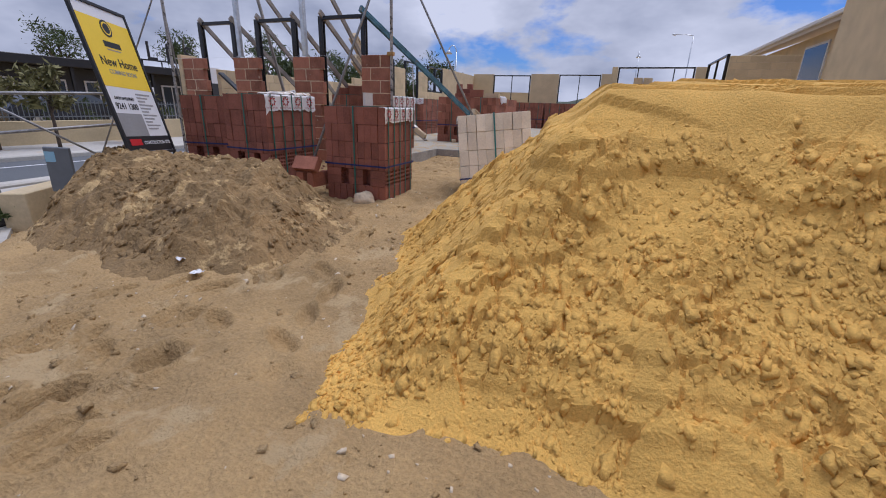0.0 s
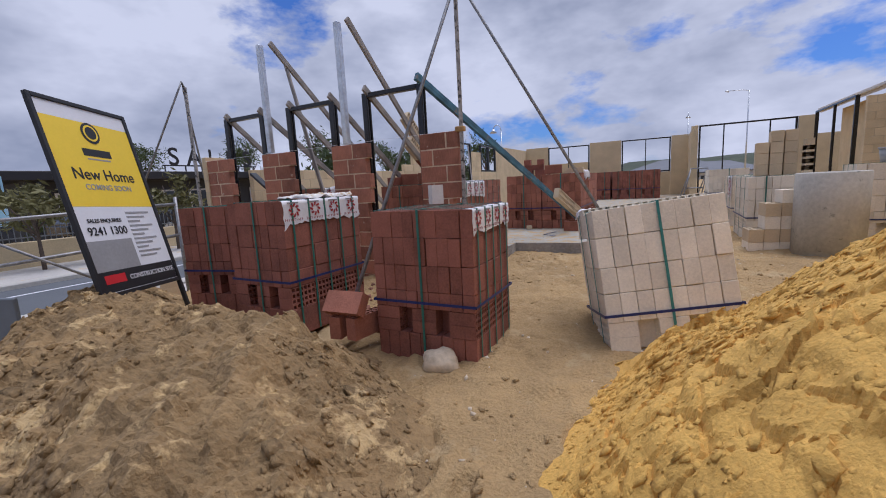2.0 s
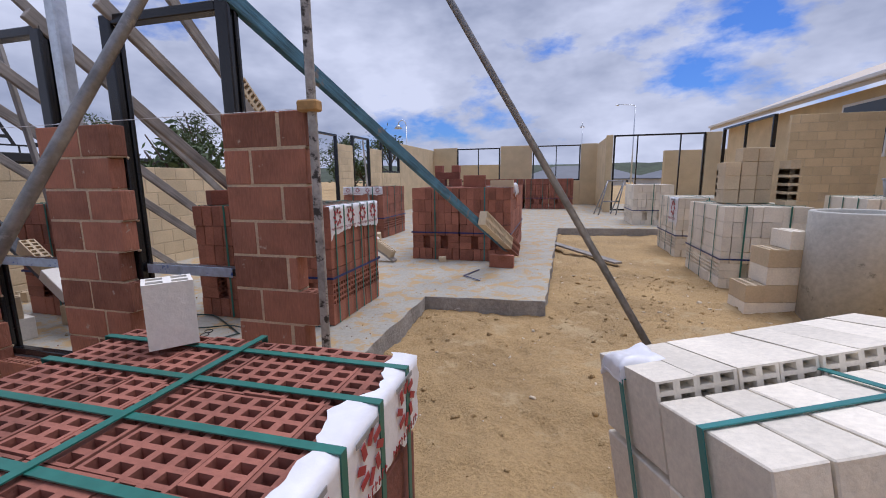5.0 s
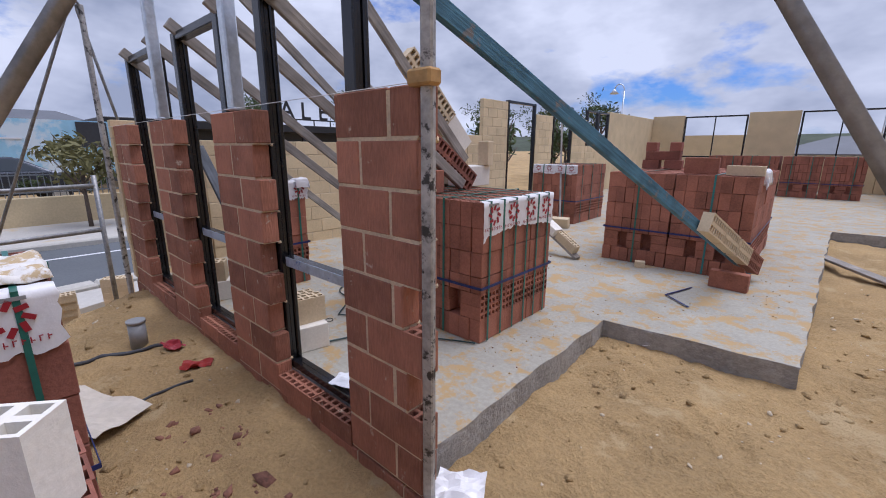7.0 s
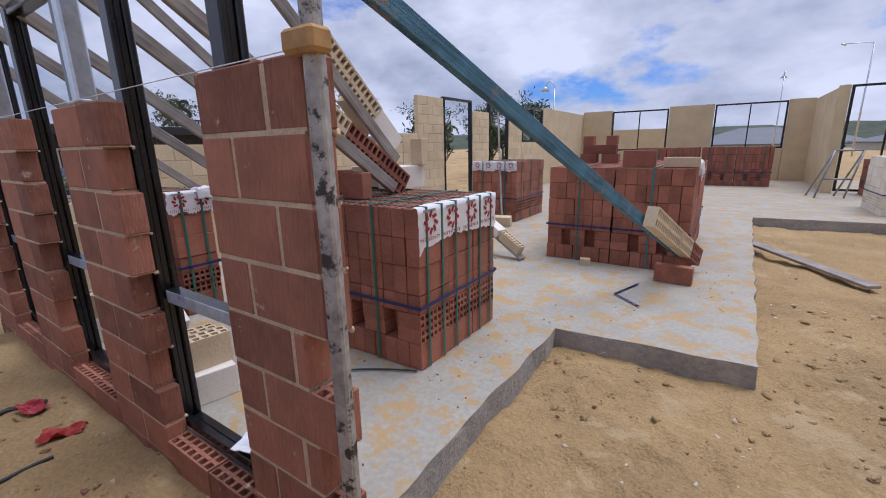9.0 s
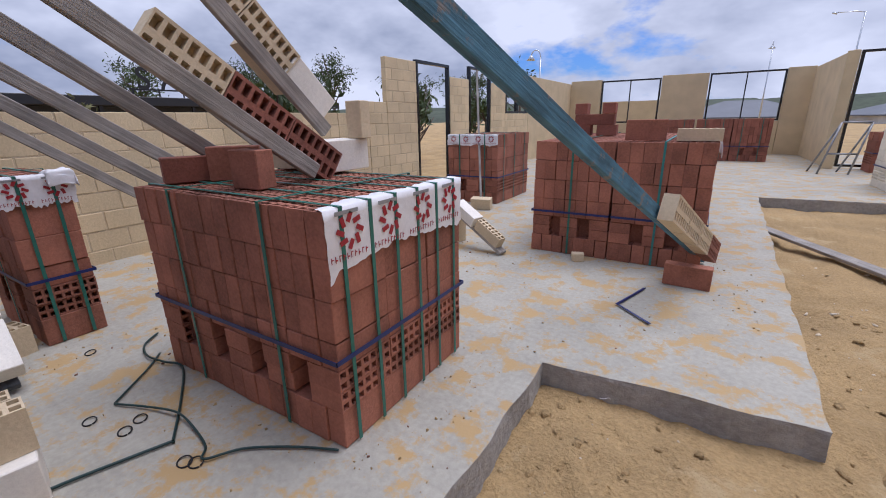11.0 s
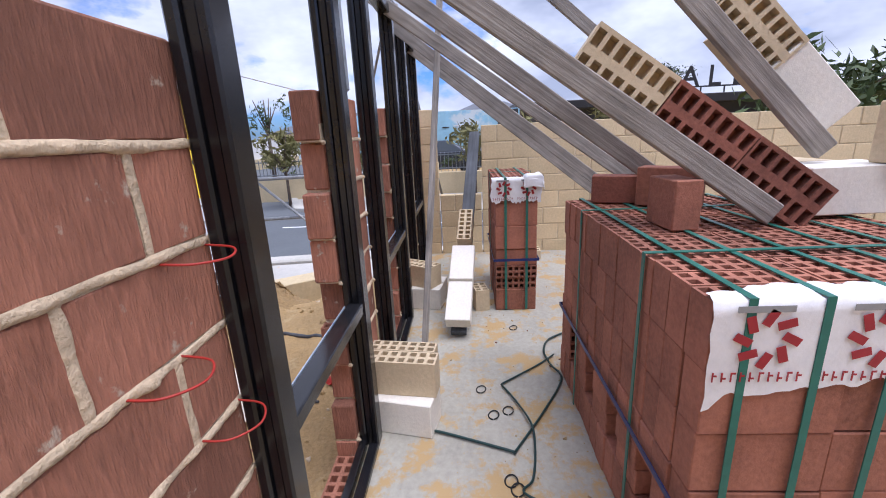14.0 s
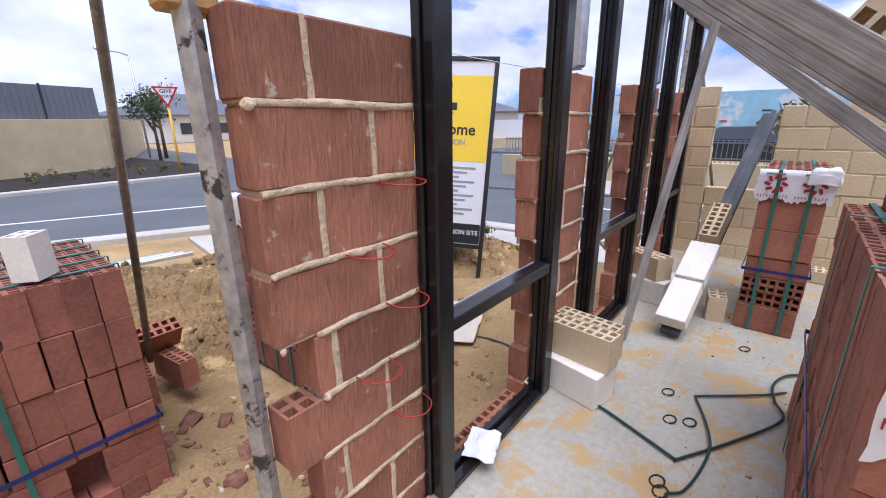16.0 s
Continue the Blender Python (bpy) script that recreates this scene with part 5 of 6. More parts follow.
def crumpled(m, w, d, drop, mat, label, seed):
    """A creased plastic sheet lying on a flat top and hanging over its edges; origin at the middle of the top."""
    bm = bmesh.new()
    n = 44
    g = []
    for i in range(n + 1):
        row = []
        for j in range(n + 1):
            x, y = (i / n - 0.5) * (w + 2 * drop), (j / n - 0.5) * (d + 2 * drop)
            ox, oy = max(0, abs(x) - w / 2), max(0, abs(y) - d / 2)
            over = min(max(ox, oy), drop * (0.55 + 0.6 * noise.noise((x * 7, y * 7, seed))))
            z = 0.012 + 0.035 * abs(noise.noise((x * 5, y * 5, seed))) + 0.02 * abs(noise.noise((x * 13, y * 13, seed + 3))) - max(0, over)
            px = math.copysign(min(abs(x), w / 2 + 0.012 + 0.12 * max(0, over)), x) + 0.012 * noise.noise((x * 9, y * 9, seed + 6))
            py = math.copysign(min(abs(y), d / 2 + 0.012 + 0.12 * max(0, over)), y) + 0.012 * noise.noise((x * 9, y * 9, seed + 8))
            row.append(bm.verts.new((px, py, z)))
        g.append(row)
    for i in range(n):
        for j in range(n):
            bm.faces.new((g[i][j], g[i + 1][j], g[i + 1][j + 1], g[i][j + 1])).smooth = True
    ob = part("plastic_sheet", bm, mat)
    ob.modifiers.new("sheet", "SOLIDIFY").thickness = 0.002
    ob.matrix_basis = m
    return tagged(ob, label, "plastic sheet")


crumpled(pose(-0.84, -1.12, 0.862, 0, 0, -1), 0.36, 0.5, 0.04, DUSTY, "crumpled white plastic sheet dusted with sand on a brick pack", 2)
crumpled(lean @ pose(0.06, 0.5, 1.125), 0.1, 0.08, 0.1, WRAP, "torn white plastic caught on a cream brick pack", 5)
crumpled(pose(0.53, 4.5, 1.012), 0.22, 0.5, 0.2, WRAP, "torn white plastic hanging from a brick pack", 9)
crumpled(pose(-2.52, 1.03, 0.955), 0.1, 0.09, 0.12, WRAP, "torn printed wrap curling off a narrow brick pack", 12)
SLAB_SPOTS = lambda x, y: np.where((x < 1.05) & ((x < -0.06) | (y > 2.15)), 0.1 + 0.9 * smooth(0.45, 0.62, fbm(x * 1.7, y * 1.7, 37, 3)), 0.0)
clods("slab_crumbs", 1500, -3.9, 1.1, 0.2, 4.6, lambda x, y: np.zeros(np.shape(x)) + 0.003, SLAB_SPOTS, 0.0015, 0.006, SAND, "crumbs of sand scattered on the slab", 21)
clods("brick_chips", 110, -3.9, 1.0, 0.2, 4.4, lambda x, y: np.zeros(np.shape(x)) + 0.003, SLAB_SPOTS, 0.002, 0.009, RUBBLE, "small red brick chips scattered on the slab", 22)
# hose and straps on the slab
tube_curve("hose", curl([(-1.23, 0.2, 0.012), (-1.19, 0.4, 0.012), (-1.12, 0.59, 0.012), (-1.066, 0.725, 0.012), (-1.06, 0.74, 0.012), (-1.075, 0.75, 0.012), (-1.31, 0.9, 0.012), (-1.57, 1.04, 0.014), (-1.7, 1.01, 0.02), (-1.85, 1.0, 0.016), (-1.99, 1.05, 0.014), (-2.08, 1.16, 0.012)], 6), 0.006, DARK_GREEN)
tagged(bpy.data.objects["hose"], "dark green strap trailing over the slab", "strap")
tube_curve("packing_strap", curl([(-1.82, 1.05, 0.012), (-1.71, 0.94, 0.012), (-1.55, 0.745, 0.012), (-1.53, 0.73, 0.012), (-1.51, 0.735, 0.012), (-1.37, 0.79, 0.016), (-1.2, 0.83, 0.028), (-1.05, 0.82, 0.016), (-0.92, 0.79, 0.012), (-0.86, 0.75, 0.014), (-0.78, 0.86, 0.012), (-0.61, 0.97, 0.012), (-0.46, 1.04, 0.012)], 6), 0.005, DARK_GREEN)
for a, b, r, word in (((-2.6, -0.95), (-2.27, -0.15), 0.014, "dark plastic hose lying half sunk in the sand"), ((-1.65, -0.85), (-1.62, -0.28), 0.008, "thin dark steel rod lying on the sand")):
    pts = [(a[0] + (b[0] - a[0]) * t + 0.02 * math.sin(7 * t), a[1] + (b[1] - a[1]) * t, gz(a[0] + (b[0] - a[0]) * t, a[1] + (b[1] - a[1]) * t) + r * 0.6) for t in np.linspace(0, 1, 12)]
    tagged(tube_curve("hose" if r > 0.01 else "steel_rod", pts, r, DARK_TIMBER), word, "hose" if r > 0.01 else "rod")
tagged(bpy.data.objects["packing_strap"], "loose dark strap lying along a brick pack", "strap")
tube_curve("cut_strap", [(0.32, 3.3, 0.01), (0.2, 2.92, 0.012), (0.42, 2.72, 0.012)], 0.011, NAVY, flat=True)
tagged(bpy.data.objects["cut_strap"], "bent piece of navy packing strap on the slab", "strap")
for k, (x, y) in enumerate(((-1.5, 0.62), (-1.3, 0.67), (-1.33, 0.74), (-2.18, 0.86), (-0.88, 0.73), (-0.92, 0.71))):
    pts = [(x + 0.03 * math.cos(a), y + 0.024 * math.sin(a), 0.006 + 0.004 * math.sin(a)) for a in np.linspace(0, 6.1, 16)]
    tagged(tube_curve("wire_ring", pts, 0.003, RUBBER), "small loop of dark wire on the slab", "wire", "wire loops")
for k, z in enumerate((0.42, 0.6, 0.77, 0.94, 1.1)):
    x = -0.3 + 0.12 * (k % 2)
    pts = [(x - 0.06, BW + 0.002, z), (x - 0.05, BW + 0.06, z - 0.004), (x + 0.0, BW + 0.08, z - 0.008), (x + 0.05, BW + 0.05, z - 0.004), (x + 0.06, BW + 0.002, z)]
    tagged(tube_curve("wall_tie", curl(pts, 5), 0.0022, WIRE, front), "thin red wire tie")
# raised board and sawhorse at the back of the slab
prop((0.86, 6.5, -0.02), (2.12, 4.6, -0.1), "weathered board lying from slab to sand", TIMBER, 0.14, 0.03, "scaffold_board", "")
horse = thing("trestle", pose(2.5, 11.4, 0, 0, 0, 10), "folded steel trestle leaning on the slab", "trestle")
for a, b in (((0, 0, 0), (0.25, 0.1, 1.0)), ((0.5, 0, 0), (0.72, 0.1, 1.0)), ((0.25, 0.1, 1.0), (0.72, 0.1, 1.0)), ((0.1, 0.04, 0.4), (0.6, 0.04, 0.4)), ((0, 0.5, 0), (0.25, 0.12, 0.98)), ((0.5, 0.5, 0), (0.72, 0.12, 0.98))):
    part("tube", rod(a, b, 0.018, 8), STEEL, horse)
peg = thing("pole_clip", pose(0.108, -0.005, 1.46), "pale timber peg clipped to the corner pole", "clip")
part("block", box((-0.05, -0.03, -0.025), (0.05, 0.03, 0.025), None, 0.008), ORANGE_WOOD, peg)
line = tube_curve("string_line", [(0.05, -0.01, 1.45), (-4.15, -0.02, 1.43)], 0.0015, WRAP)
tagged(line, "taut bricklayer's string along the pier tops", "string")


# ---- site sign ----
BLc, UP, RT = Vector((-2.33, -2.22, 0.14)), Vector((-0.37, -0.16, 1.72)), Vector((-0.45, 0.87, -0.05))
SW, SH = RT.length, UP.length
rx = RT.normalized()
rz = (UP - UP.dot(rx) * rx).normalized()
ry = rz.cross(rx)
sign = thing("site_sign", Matrix.Translation(BLc) @ Matrix((rx, ry, rz)).transposed().to_4x4(), "leaning black-framed builder's sign on posts in the sand", "sign")
t = 0.04
part("post", box((-t, -0.02, -0.5), (0, 0.02, SH), None, 0.004), SIGN_BLACK, sign)
part("post", box((SW, -0.02, -0.5), (SW + t, 0.02, SH), None, 0.004), SIGN_BLACK, sign)
part("rail", box((0, -0.02, SH - t), (SW, 0.02, SH), None, 0.004), SIGN_BLACK, sign)
part("rail", box((0, -0.02, -0.06), (SW, 0.02, -0.02), None, 0.004), SIGN_BLACK, sign)
board = part("board", box((0.001, -0.006, -0.02), (SW - 0.001, 0.006, SH - t)), SIGN_WHITE, sign, "white board")


def words(text, size, m, mat, parent, name="lettering"):
    cu = bpy.data.curves.new(name, "FONT")
    cu.body, cu.size, cu.align_x, cu.extrude, cu.offset = text, size, "CENTER", 0.001, 0.012 * size
    tmp = bpy.data.objects.new(name, cu)
    scene.collection.objects.link(tmp)
    dg = bpy.context.evaluated_depsgraph_get()
    me = bpy.data.meshes.new_from_object(tmp.evaluated_get(dg))
    bpy.data.objects.remove(tmp)
    me.materials.clear()
    me.materials.append(mat)
    ob = new(name, me)
    ob.parent = parent
    ob.matrix_basis = m
    return ob


for face in (-1, 1):
    turn = pose(0, 0, 0, 90, 0, 0) if face < 0 else pose(SW, 0, 0, 90, 0, 180)

    def at(x, z, lift=0.0095):
        return Matrix.Translation((SW / 2 + (x if face < 0 else -x), face * lift, z)) @ pose(0, 0, 0, 90, 0, 0 if face < 0 else 180)

    def patch(x0, x1, z0, z1, mat, lift=0.0075, name="panel"):
        a, b = (x0, x1) if face < 0 else (SW - x1, SW - x0)
        lo, hi = sorted((face * 0.0062, face * lift))
        return part(name, box((a, lo, z0), (b, hi, z1)), mat, board)

    patch(0.004, SW - 0.004, SH * 0.44, SH * 0.9, SIGN_YELLOW)
    patch(0.004, SW - 0.004, -0.015, SH * 0.1, SIGN_BLACK)
    part("emblem", rod(at(0, SH * 0.845).translation - Vector((0, 0, 0)), at(0, SH * 0.845, 0.012).translation, 0.1, 32), SIGN_BLACK, board, "round black emblem")
    part("emblem", rod(at(0, SH * 0.845, 0.012).translation, at(0, SH * 0.845, 0.0135).translation, 0.078, 32), SIGN_YELLOW, board, "yellow ring")
    part("emblem", rod(at(0, SH * 0.845, 0.0135).translation, at(0, SH * 0.845, 0.0145).translation, 0.06, 32), SIGN_BLACK, board, "round black emblem")
    patch(SW / 2 - 0.16, SW / 2 + 0.16, SH * 0.715, SH * 0.755, SIGN_BLACK, 0.0095, "wordmark")
    patch(SW / 2 - 0.13, SW / 2 + 0.13, SH * 0.695, SH * 0.703, PRINT_GREY, 0.0095, "wordmark")
    words("New Home", 0.15, at(0, SH * 0.585), SIGN_BLACK, board)
    words("COMING SOON", 0.075, at(0, SH * 0.53), PRINT_GREY, board)
    words("SALES ENQUIRIES", 0.05, at(-0.2, SH * 0.355), SIGN_BLACK, board)
    words("9241 1300", 0.105, at(-0.2, SH * 0.29), SIGN_BLACK, board)
    patch(0.004, SW * 0.54, SH * 0.1, SH * 0.26, PRINT_GREY, 0.0075)
    for k in range(11):
        z = SH * (0.40 - 0.025 * k)
        patch(SW * 0.58, SW * (0.9 - 0.08 * (k % 3)), z, z + 0.018, PRINT_GREY, 0.009, "small_print")
    patch(SW * 0.06, SW * 0.3, SH * 0.035, SH * 0.08, SIGN_RED, 0.0095, "red_badge")
    words("CONSTRUCTION SITE", 0.062, at(0.16, SH * 0.04), SIGN_WHITE, board)

# meter box on a post, limestone retaining wall, pipe rail
meter = thing("meter_box", pose(-2.95, -2.65, -0.95, 4, 3, 35), "grey steel service box on a leaning post", "meter box")
part("post", box((-0.025, -0.025, 0), (0.025, 0.025, 1.05), None, 0.004), FENCE_GREY, meter)
part("box", box((-0.14, -0.07, 0.62), (0.12, -0.026, 1.15), None, 0.008), FENCE_GREY, meter)
part("sticker", box((-0.13, -0.074, 0.98), (-0.03, -0.0705, 1.1)), BILL_BLUE, meter)
ret = thing("retaining_wall", Matrix(), "low cream limestone retaining wall", "wall", kind="structure")
part("wall", box((0, 0, -1.0), (2.4, 0.3, -0.36), pose(-3.25, -2.95, 0, 0, 0, 122), 0.01), LIMESTONE, ret)
pr = thing("pipe_rail", Matrix(), "galvanised pipe rail fence along the site edge", "rail fence")
for a, b in (((-4.75, -0.1, 0.84), (-5.6, -3.3, 0.72)), ((-4.75, -0.1, 0.36), (-5.6, -3.3, 0.12))):
    part("rail", rod(a, b, 0.024), STEEL, pr)
for x, y in ((-4.75, -0.1), (-5.35, -2.35)):
    part("post", rod((x, y, -0.95), (x, y, 0.95), 0.024), STEEL, pr)
part("brace", rod((-5.35, -2.35, 0.75), (-4.9, -0.8, -0.4), 0.018), STEEL, pr)
channel = thing("steel_lintels", pose(-0.7, -5.45, gz(-0.7, -5.45) + 0.02, 0, 0, 172), "bundle of galvanised steel lintels on the sand", "lintel")
for k in range(3):
    part("lintel", box((-0.9, 0.09 * k, 0), (0.9 - 0.1 * k, 0.09 * k + 0.08, 0.05), None, 0.003), GALV, channel)


# ---- street and surroundings ----
def sheet(name, poly, z, thick, mat, label, category):
    bm = bmesh.new()
    top = [bm.verts.new((x, y, z)) for x, y in poly]
    low = [bm.verts.new((x, y, z - thick)) for x, y in poly]
    bm.faces.new(top)
    for k in range(len(top)):
        bm.faces.new((top[k], low[k], low[(k + 1) % len(top)], top[(k + 1) % len(top)]))
    bmesh.ops.recalc_face_normals(bm, faces=bm.faces)
    return tagged(part(name, bm, mat), label, category, kind="structure")


NEAR = [(60, -36), (6, -12.2), (0.1, -9.3), (-2.85, -7.9), (-5.0, -6.3), (-6.3, -4), (-6.8, 0), (-7.4, 60)]
FAR_W = [(-11.2, 60), (-10.6, 4), (-10.8, -2), (-12, -4.5), (-15, -6), (-70, -9)]
FAR_S = [(-70, -18), (-14, -19), (-11.5, -21), (-14, -70), (-6.5, -70), (-7.6, -32), (-8.6, -22), (-7.9, -19.2), (-6.9, -18.2), (-0.6, -17.8), (6, -20.5), (60, -46)]
sheet("road", NEAR + FAR_W + FAR_S, -0.845, 0.1, ASPHALT, "grey asphalt road round the corner block", "road")


def kerb(pts, name="kerb"):
    bm = bmesh.new()
    for (x0, y0), (x1, y1) in zip(pts, pts[1:]):
        a, b = (x0, y0, -0.80), (x1, y1, -0.80)
        add_bar(bm, a, b, 0.32, 0.16, 0, 0.03)
    tagged(part(name, bm, KERB), "pale concrete kerb along the road", "kerb", kind="structure")


kerb(NEAR)
kerb(FAR_W)
kerb(FAR_S[6:])
sheet("pavement", [(-2.5, -3.6), (-1.9, -4.6), (-2.3, -7.6), (-4.9, -6.0), (-6.1, -3.9), (-6.6, 0), (-7.2, 60), (-5.8, 60), (-5.9, 0), (-5.0, -2.2), (-3.6, -3.0)], -0.78, 0.2, PATHWAY, "pale concrete footpath beside the site", "pavement")
sheet("pavement_far", [(-11.5, 60), (-10.9, 4), (-11.1, -2), (-12.3, -4.8), (-15.3, -6.2), (-16, -4), (-14.0, -3), (-14.0, 60)], -0.78, 0.2, PATHWAY, "pale concrete path across the road", "pavement")
sheet("garden_bed", [(-8.3, -22), (-7.7, -19.4), (-6.9, -18.45), (-0.6, -18.05), (6, -20.8), (20, -28), (8, -28), (-1, -24), (-5, -27), (-7.6, -32)], -0.72, 0.3, MULCH, "dark mulched garden bed with young plants", "garden bed")
lines = thing("road_marking", Matrix(), "white painted line on the asphalt", "road marking", kind="structure")
for a, b, w in (((9, -16.8), (-0.2, -12.4), 0.13), ((-0.2, -12.4), (-4.2, -10.8), 0.13), ((-4.2, -10.8), (-9, -9.5), 0.13), ((-9.0, -9.4), (-11.5, -12.5), 0.3), ((-9.6, -4), (-9.2, 20), 0.1)):
    d = math.hypot(b[0] - a[0], b[1] - a[1])
    part("line", box((0, -w / 2, -0.842), (d, w / 2, -0.838), pose(a[0], a[1], 0, 0, 0, math.degrees(math.atan2(b[1] - a[1], b[0] - a[0])))), SIGN_WHITE, lines)


def leaf_cloud(centre, radii, n, size, mat, seed, name="crown"):
    """Many small bent leaves round twig tips."""
    r = np.random.default_rng(seed)
    clumps = r.normal(0, 0.45, (max(5, n // 60), 3)) * np.array(radii) + np.array(centre)
    verts, faces = [], []
    for k in range(n):
        c = clumps[r.integers(len(clumps))] + r.normal(0, 0.2, 3) * np.array(radii)
        u, v = r.normal(0, 1, 3), r.normal(0, 1, 3)
        u /= np.linalg.norm(u)
        v -= u * v.dot(u)
        v /= np.linalg.norm(v)
        s = size * r.uniform(0.6, 1.3)
        i = len(verts)
        verts += [c - u * s, c - v * s * 0.3 + u * 0.1 * s, c + u * s, c + v * s * 0.3]
        faces.append((i, i + 1, i + 2, i + 3))
    return mesh_of(name, verts, faces, mat)


def tree(x, y, z, h, radii, label, seed, n=900, mat=LEAF, size=0.12, lean_to=0.0):
    ob = thing("tree", pose(x, y, z, 0, 0, seed * 40), label, "tree", "street trees")
    bm = rod((0, 0, -0.2), (lean_to, 0, h * 0.6), 0.025 * h, 8, 0.014 * h)
    rr = random.Random(seed)
    for k in range(7):
        a = rr.uniform(0, 6.28)
        s = h * rr.uniform(0.35, 0.6)
        add_rod(bm, (lean_to * s / (h * 0.6), 0, s), (lean_to + radii[0] * 0.7 * math.cos(a), radii[1] * 0.7 * math.sin(a), s + h * rr.uniform(0.15, 0.4)), 0.011 * h, 6, 0.004 * h)
    part("trunk", bm, BARK, ob)
    piece("crown", leaf_cloud((lean_to, 0, h * 0.75), radii, n, size, mat, seed), ob)
    return ob


def shrub(x, y, z, r, h, label, seed, mat=LEAF, n=300, size=0.06):
    ob = new("shrub", leaf_cloud((0, 0, h * 0.5), (r, r, h * 0.5), n, size, mat, seed, "shrub"))
    ob.matrix_basis = pose(x, y, z)
    return tagged(ob, label, "shrub", "shrubs")


# verge bed between the footpath and the kerb
sheet("verge_bed", [(-3.5, -3.35), (-3.75, -2.75), (-5.5, -2.45), (-5.55, -3.2), (-4.7, -4.0)], -0.765, 0.2, MULCH, "dark mulched verge bed beside the footpath", "garden bed")
for k in range(9):
    shrub(-3.75 - 0.2 * k, -3.1 - 0.32 * (k % 2) + 0.05 * rng.random(), -0.78, 0.3, 0.34, "low dark green verge shrub in mulch", 90 + k, LEAF, 420, 0.05)

# across the road to the south
gw = thing("give_way_sign", pose(-6.25, -19.0, -0.75, 0, 0, -18), "red and white give way sign on a yellow post", "road sign")
part("post", rod((0, 0, 0), (0, 0, 2.6), 0.045, 12), SIGN_POST, gw)
for s, mat, y0, nm in ((0.46, SIGN_RED, 0.05, "border"), (0.34, SIGN_WHITE, 0.062, "plate")):
    bm = bmesh.new()
    tri = [(-s, y0, 3.15 + s * 0.58), (s, y0, 3.15 + s * 0.58), (0, y0, 3.15 - s * 1.15)]
    f = [bm.verts.new(p) for p in tri]
    b = [bm.verts.new((p[0], y0 - 0.01, p[2])) for p in tri]
    bm.faces.new(f[::-1])
    bm.faces.new(b)
    for k in range(3):
        bm.faces.new((f[k], f[(k + 1) % 3], b[(k + 1) % 3], b[k]))
    bmesh.ops.recalc_face_normals(bm, faces=bm.faces)
    part(nm, bm, mat, gw)
words("GIVE", 0.2, pose(0, 0.066, 3.18, 90, 0, 180), SIGN_BLACK, gw)
words("WAY", 0.17, pose(0, 0.066, 2.99, 90, 0, 180), SIGN_BLACK, gw)
rw = thing("limestone_wall", Matrix(), "cream limestone retaining wall above the mulch", "wall", kind="structure")
part("wall", box((0, 0, -0.9), (4.6, 0.3, 1.5), pose(-0.9, -22.3, 0, 0, 0, 203), 0.01), LIMESTONE, rw)
part("wall", box((0, 0, -0.9), (12, 0.3, 1.5), pose(-0.9, -22.3, 0, 0, 0, 10), 0.01), LIMESTONE, rw)
part("wall", box((0, 0, -0.9), (20, 0.3, 1.5), pose(-5.1, -24.1, 0, 0, 0, 250), 0.01), LIMESTONE, rw)
RIB = brick_mesh((0.125, 0.02, 1.33), FENCE_GREY, 0.0)
RIB.transform(Matrix.Translation((0.0625, 0.01, 2.185)))
sf = thing("sheet_fence", Matrix(), "grey ribbed steel sheet fence on a limestone wall", "fence")
for x0, y0, L, ang in ((-0.9, -22.45, 4.5, 203), (-0.9, -22.45, 12, 10)):
    m = pose(x0, y0, 0, 0, 0, ang)
    k = 0
    while k * 0.12 < L:
        piece("rib", RIB, sf, m @ Matrix.Translation((k * 0.12, 0.02 * (k % 2), 0)))
        k += 1
    for p in np.arange(0.1, L, 2.3):
        part("post", box((p, -0.03, 1.5), (p + 0.06, 0.06, 2.9), m), CHARCOAL, sf)


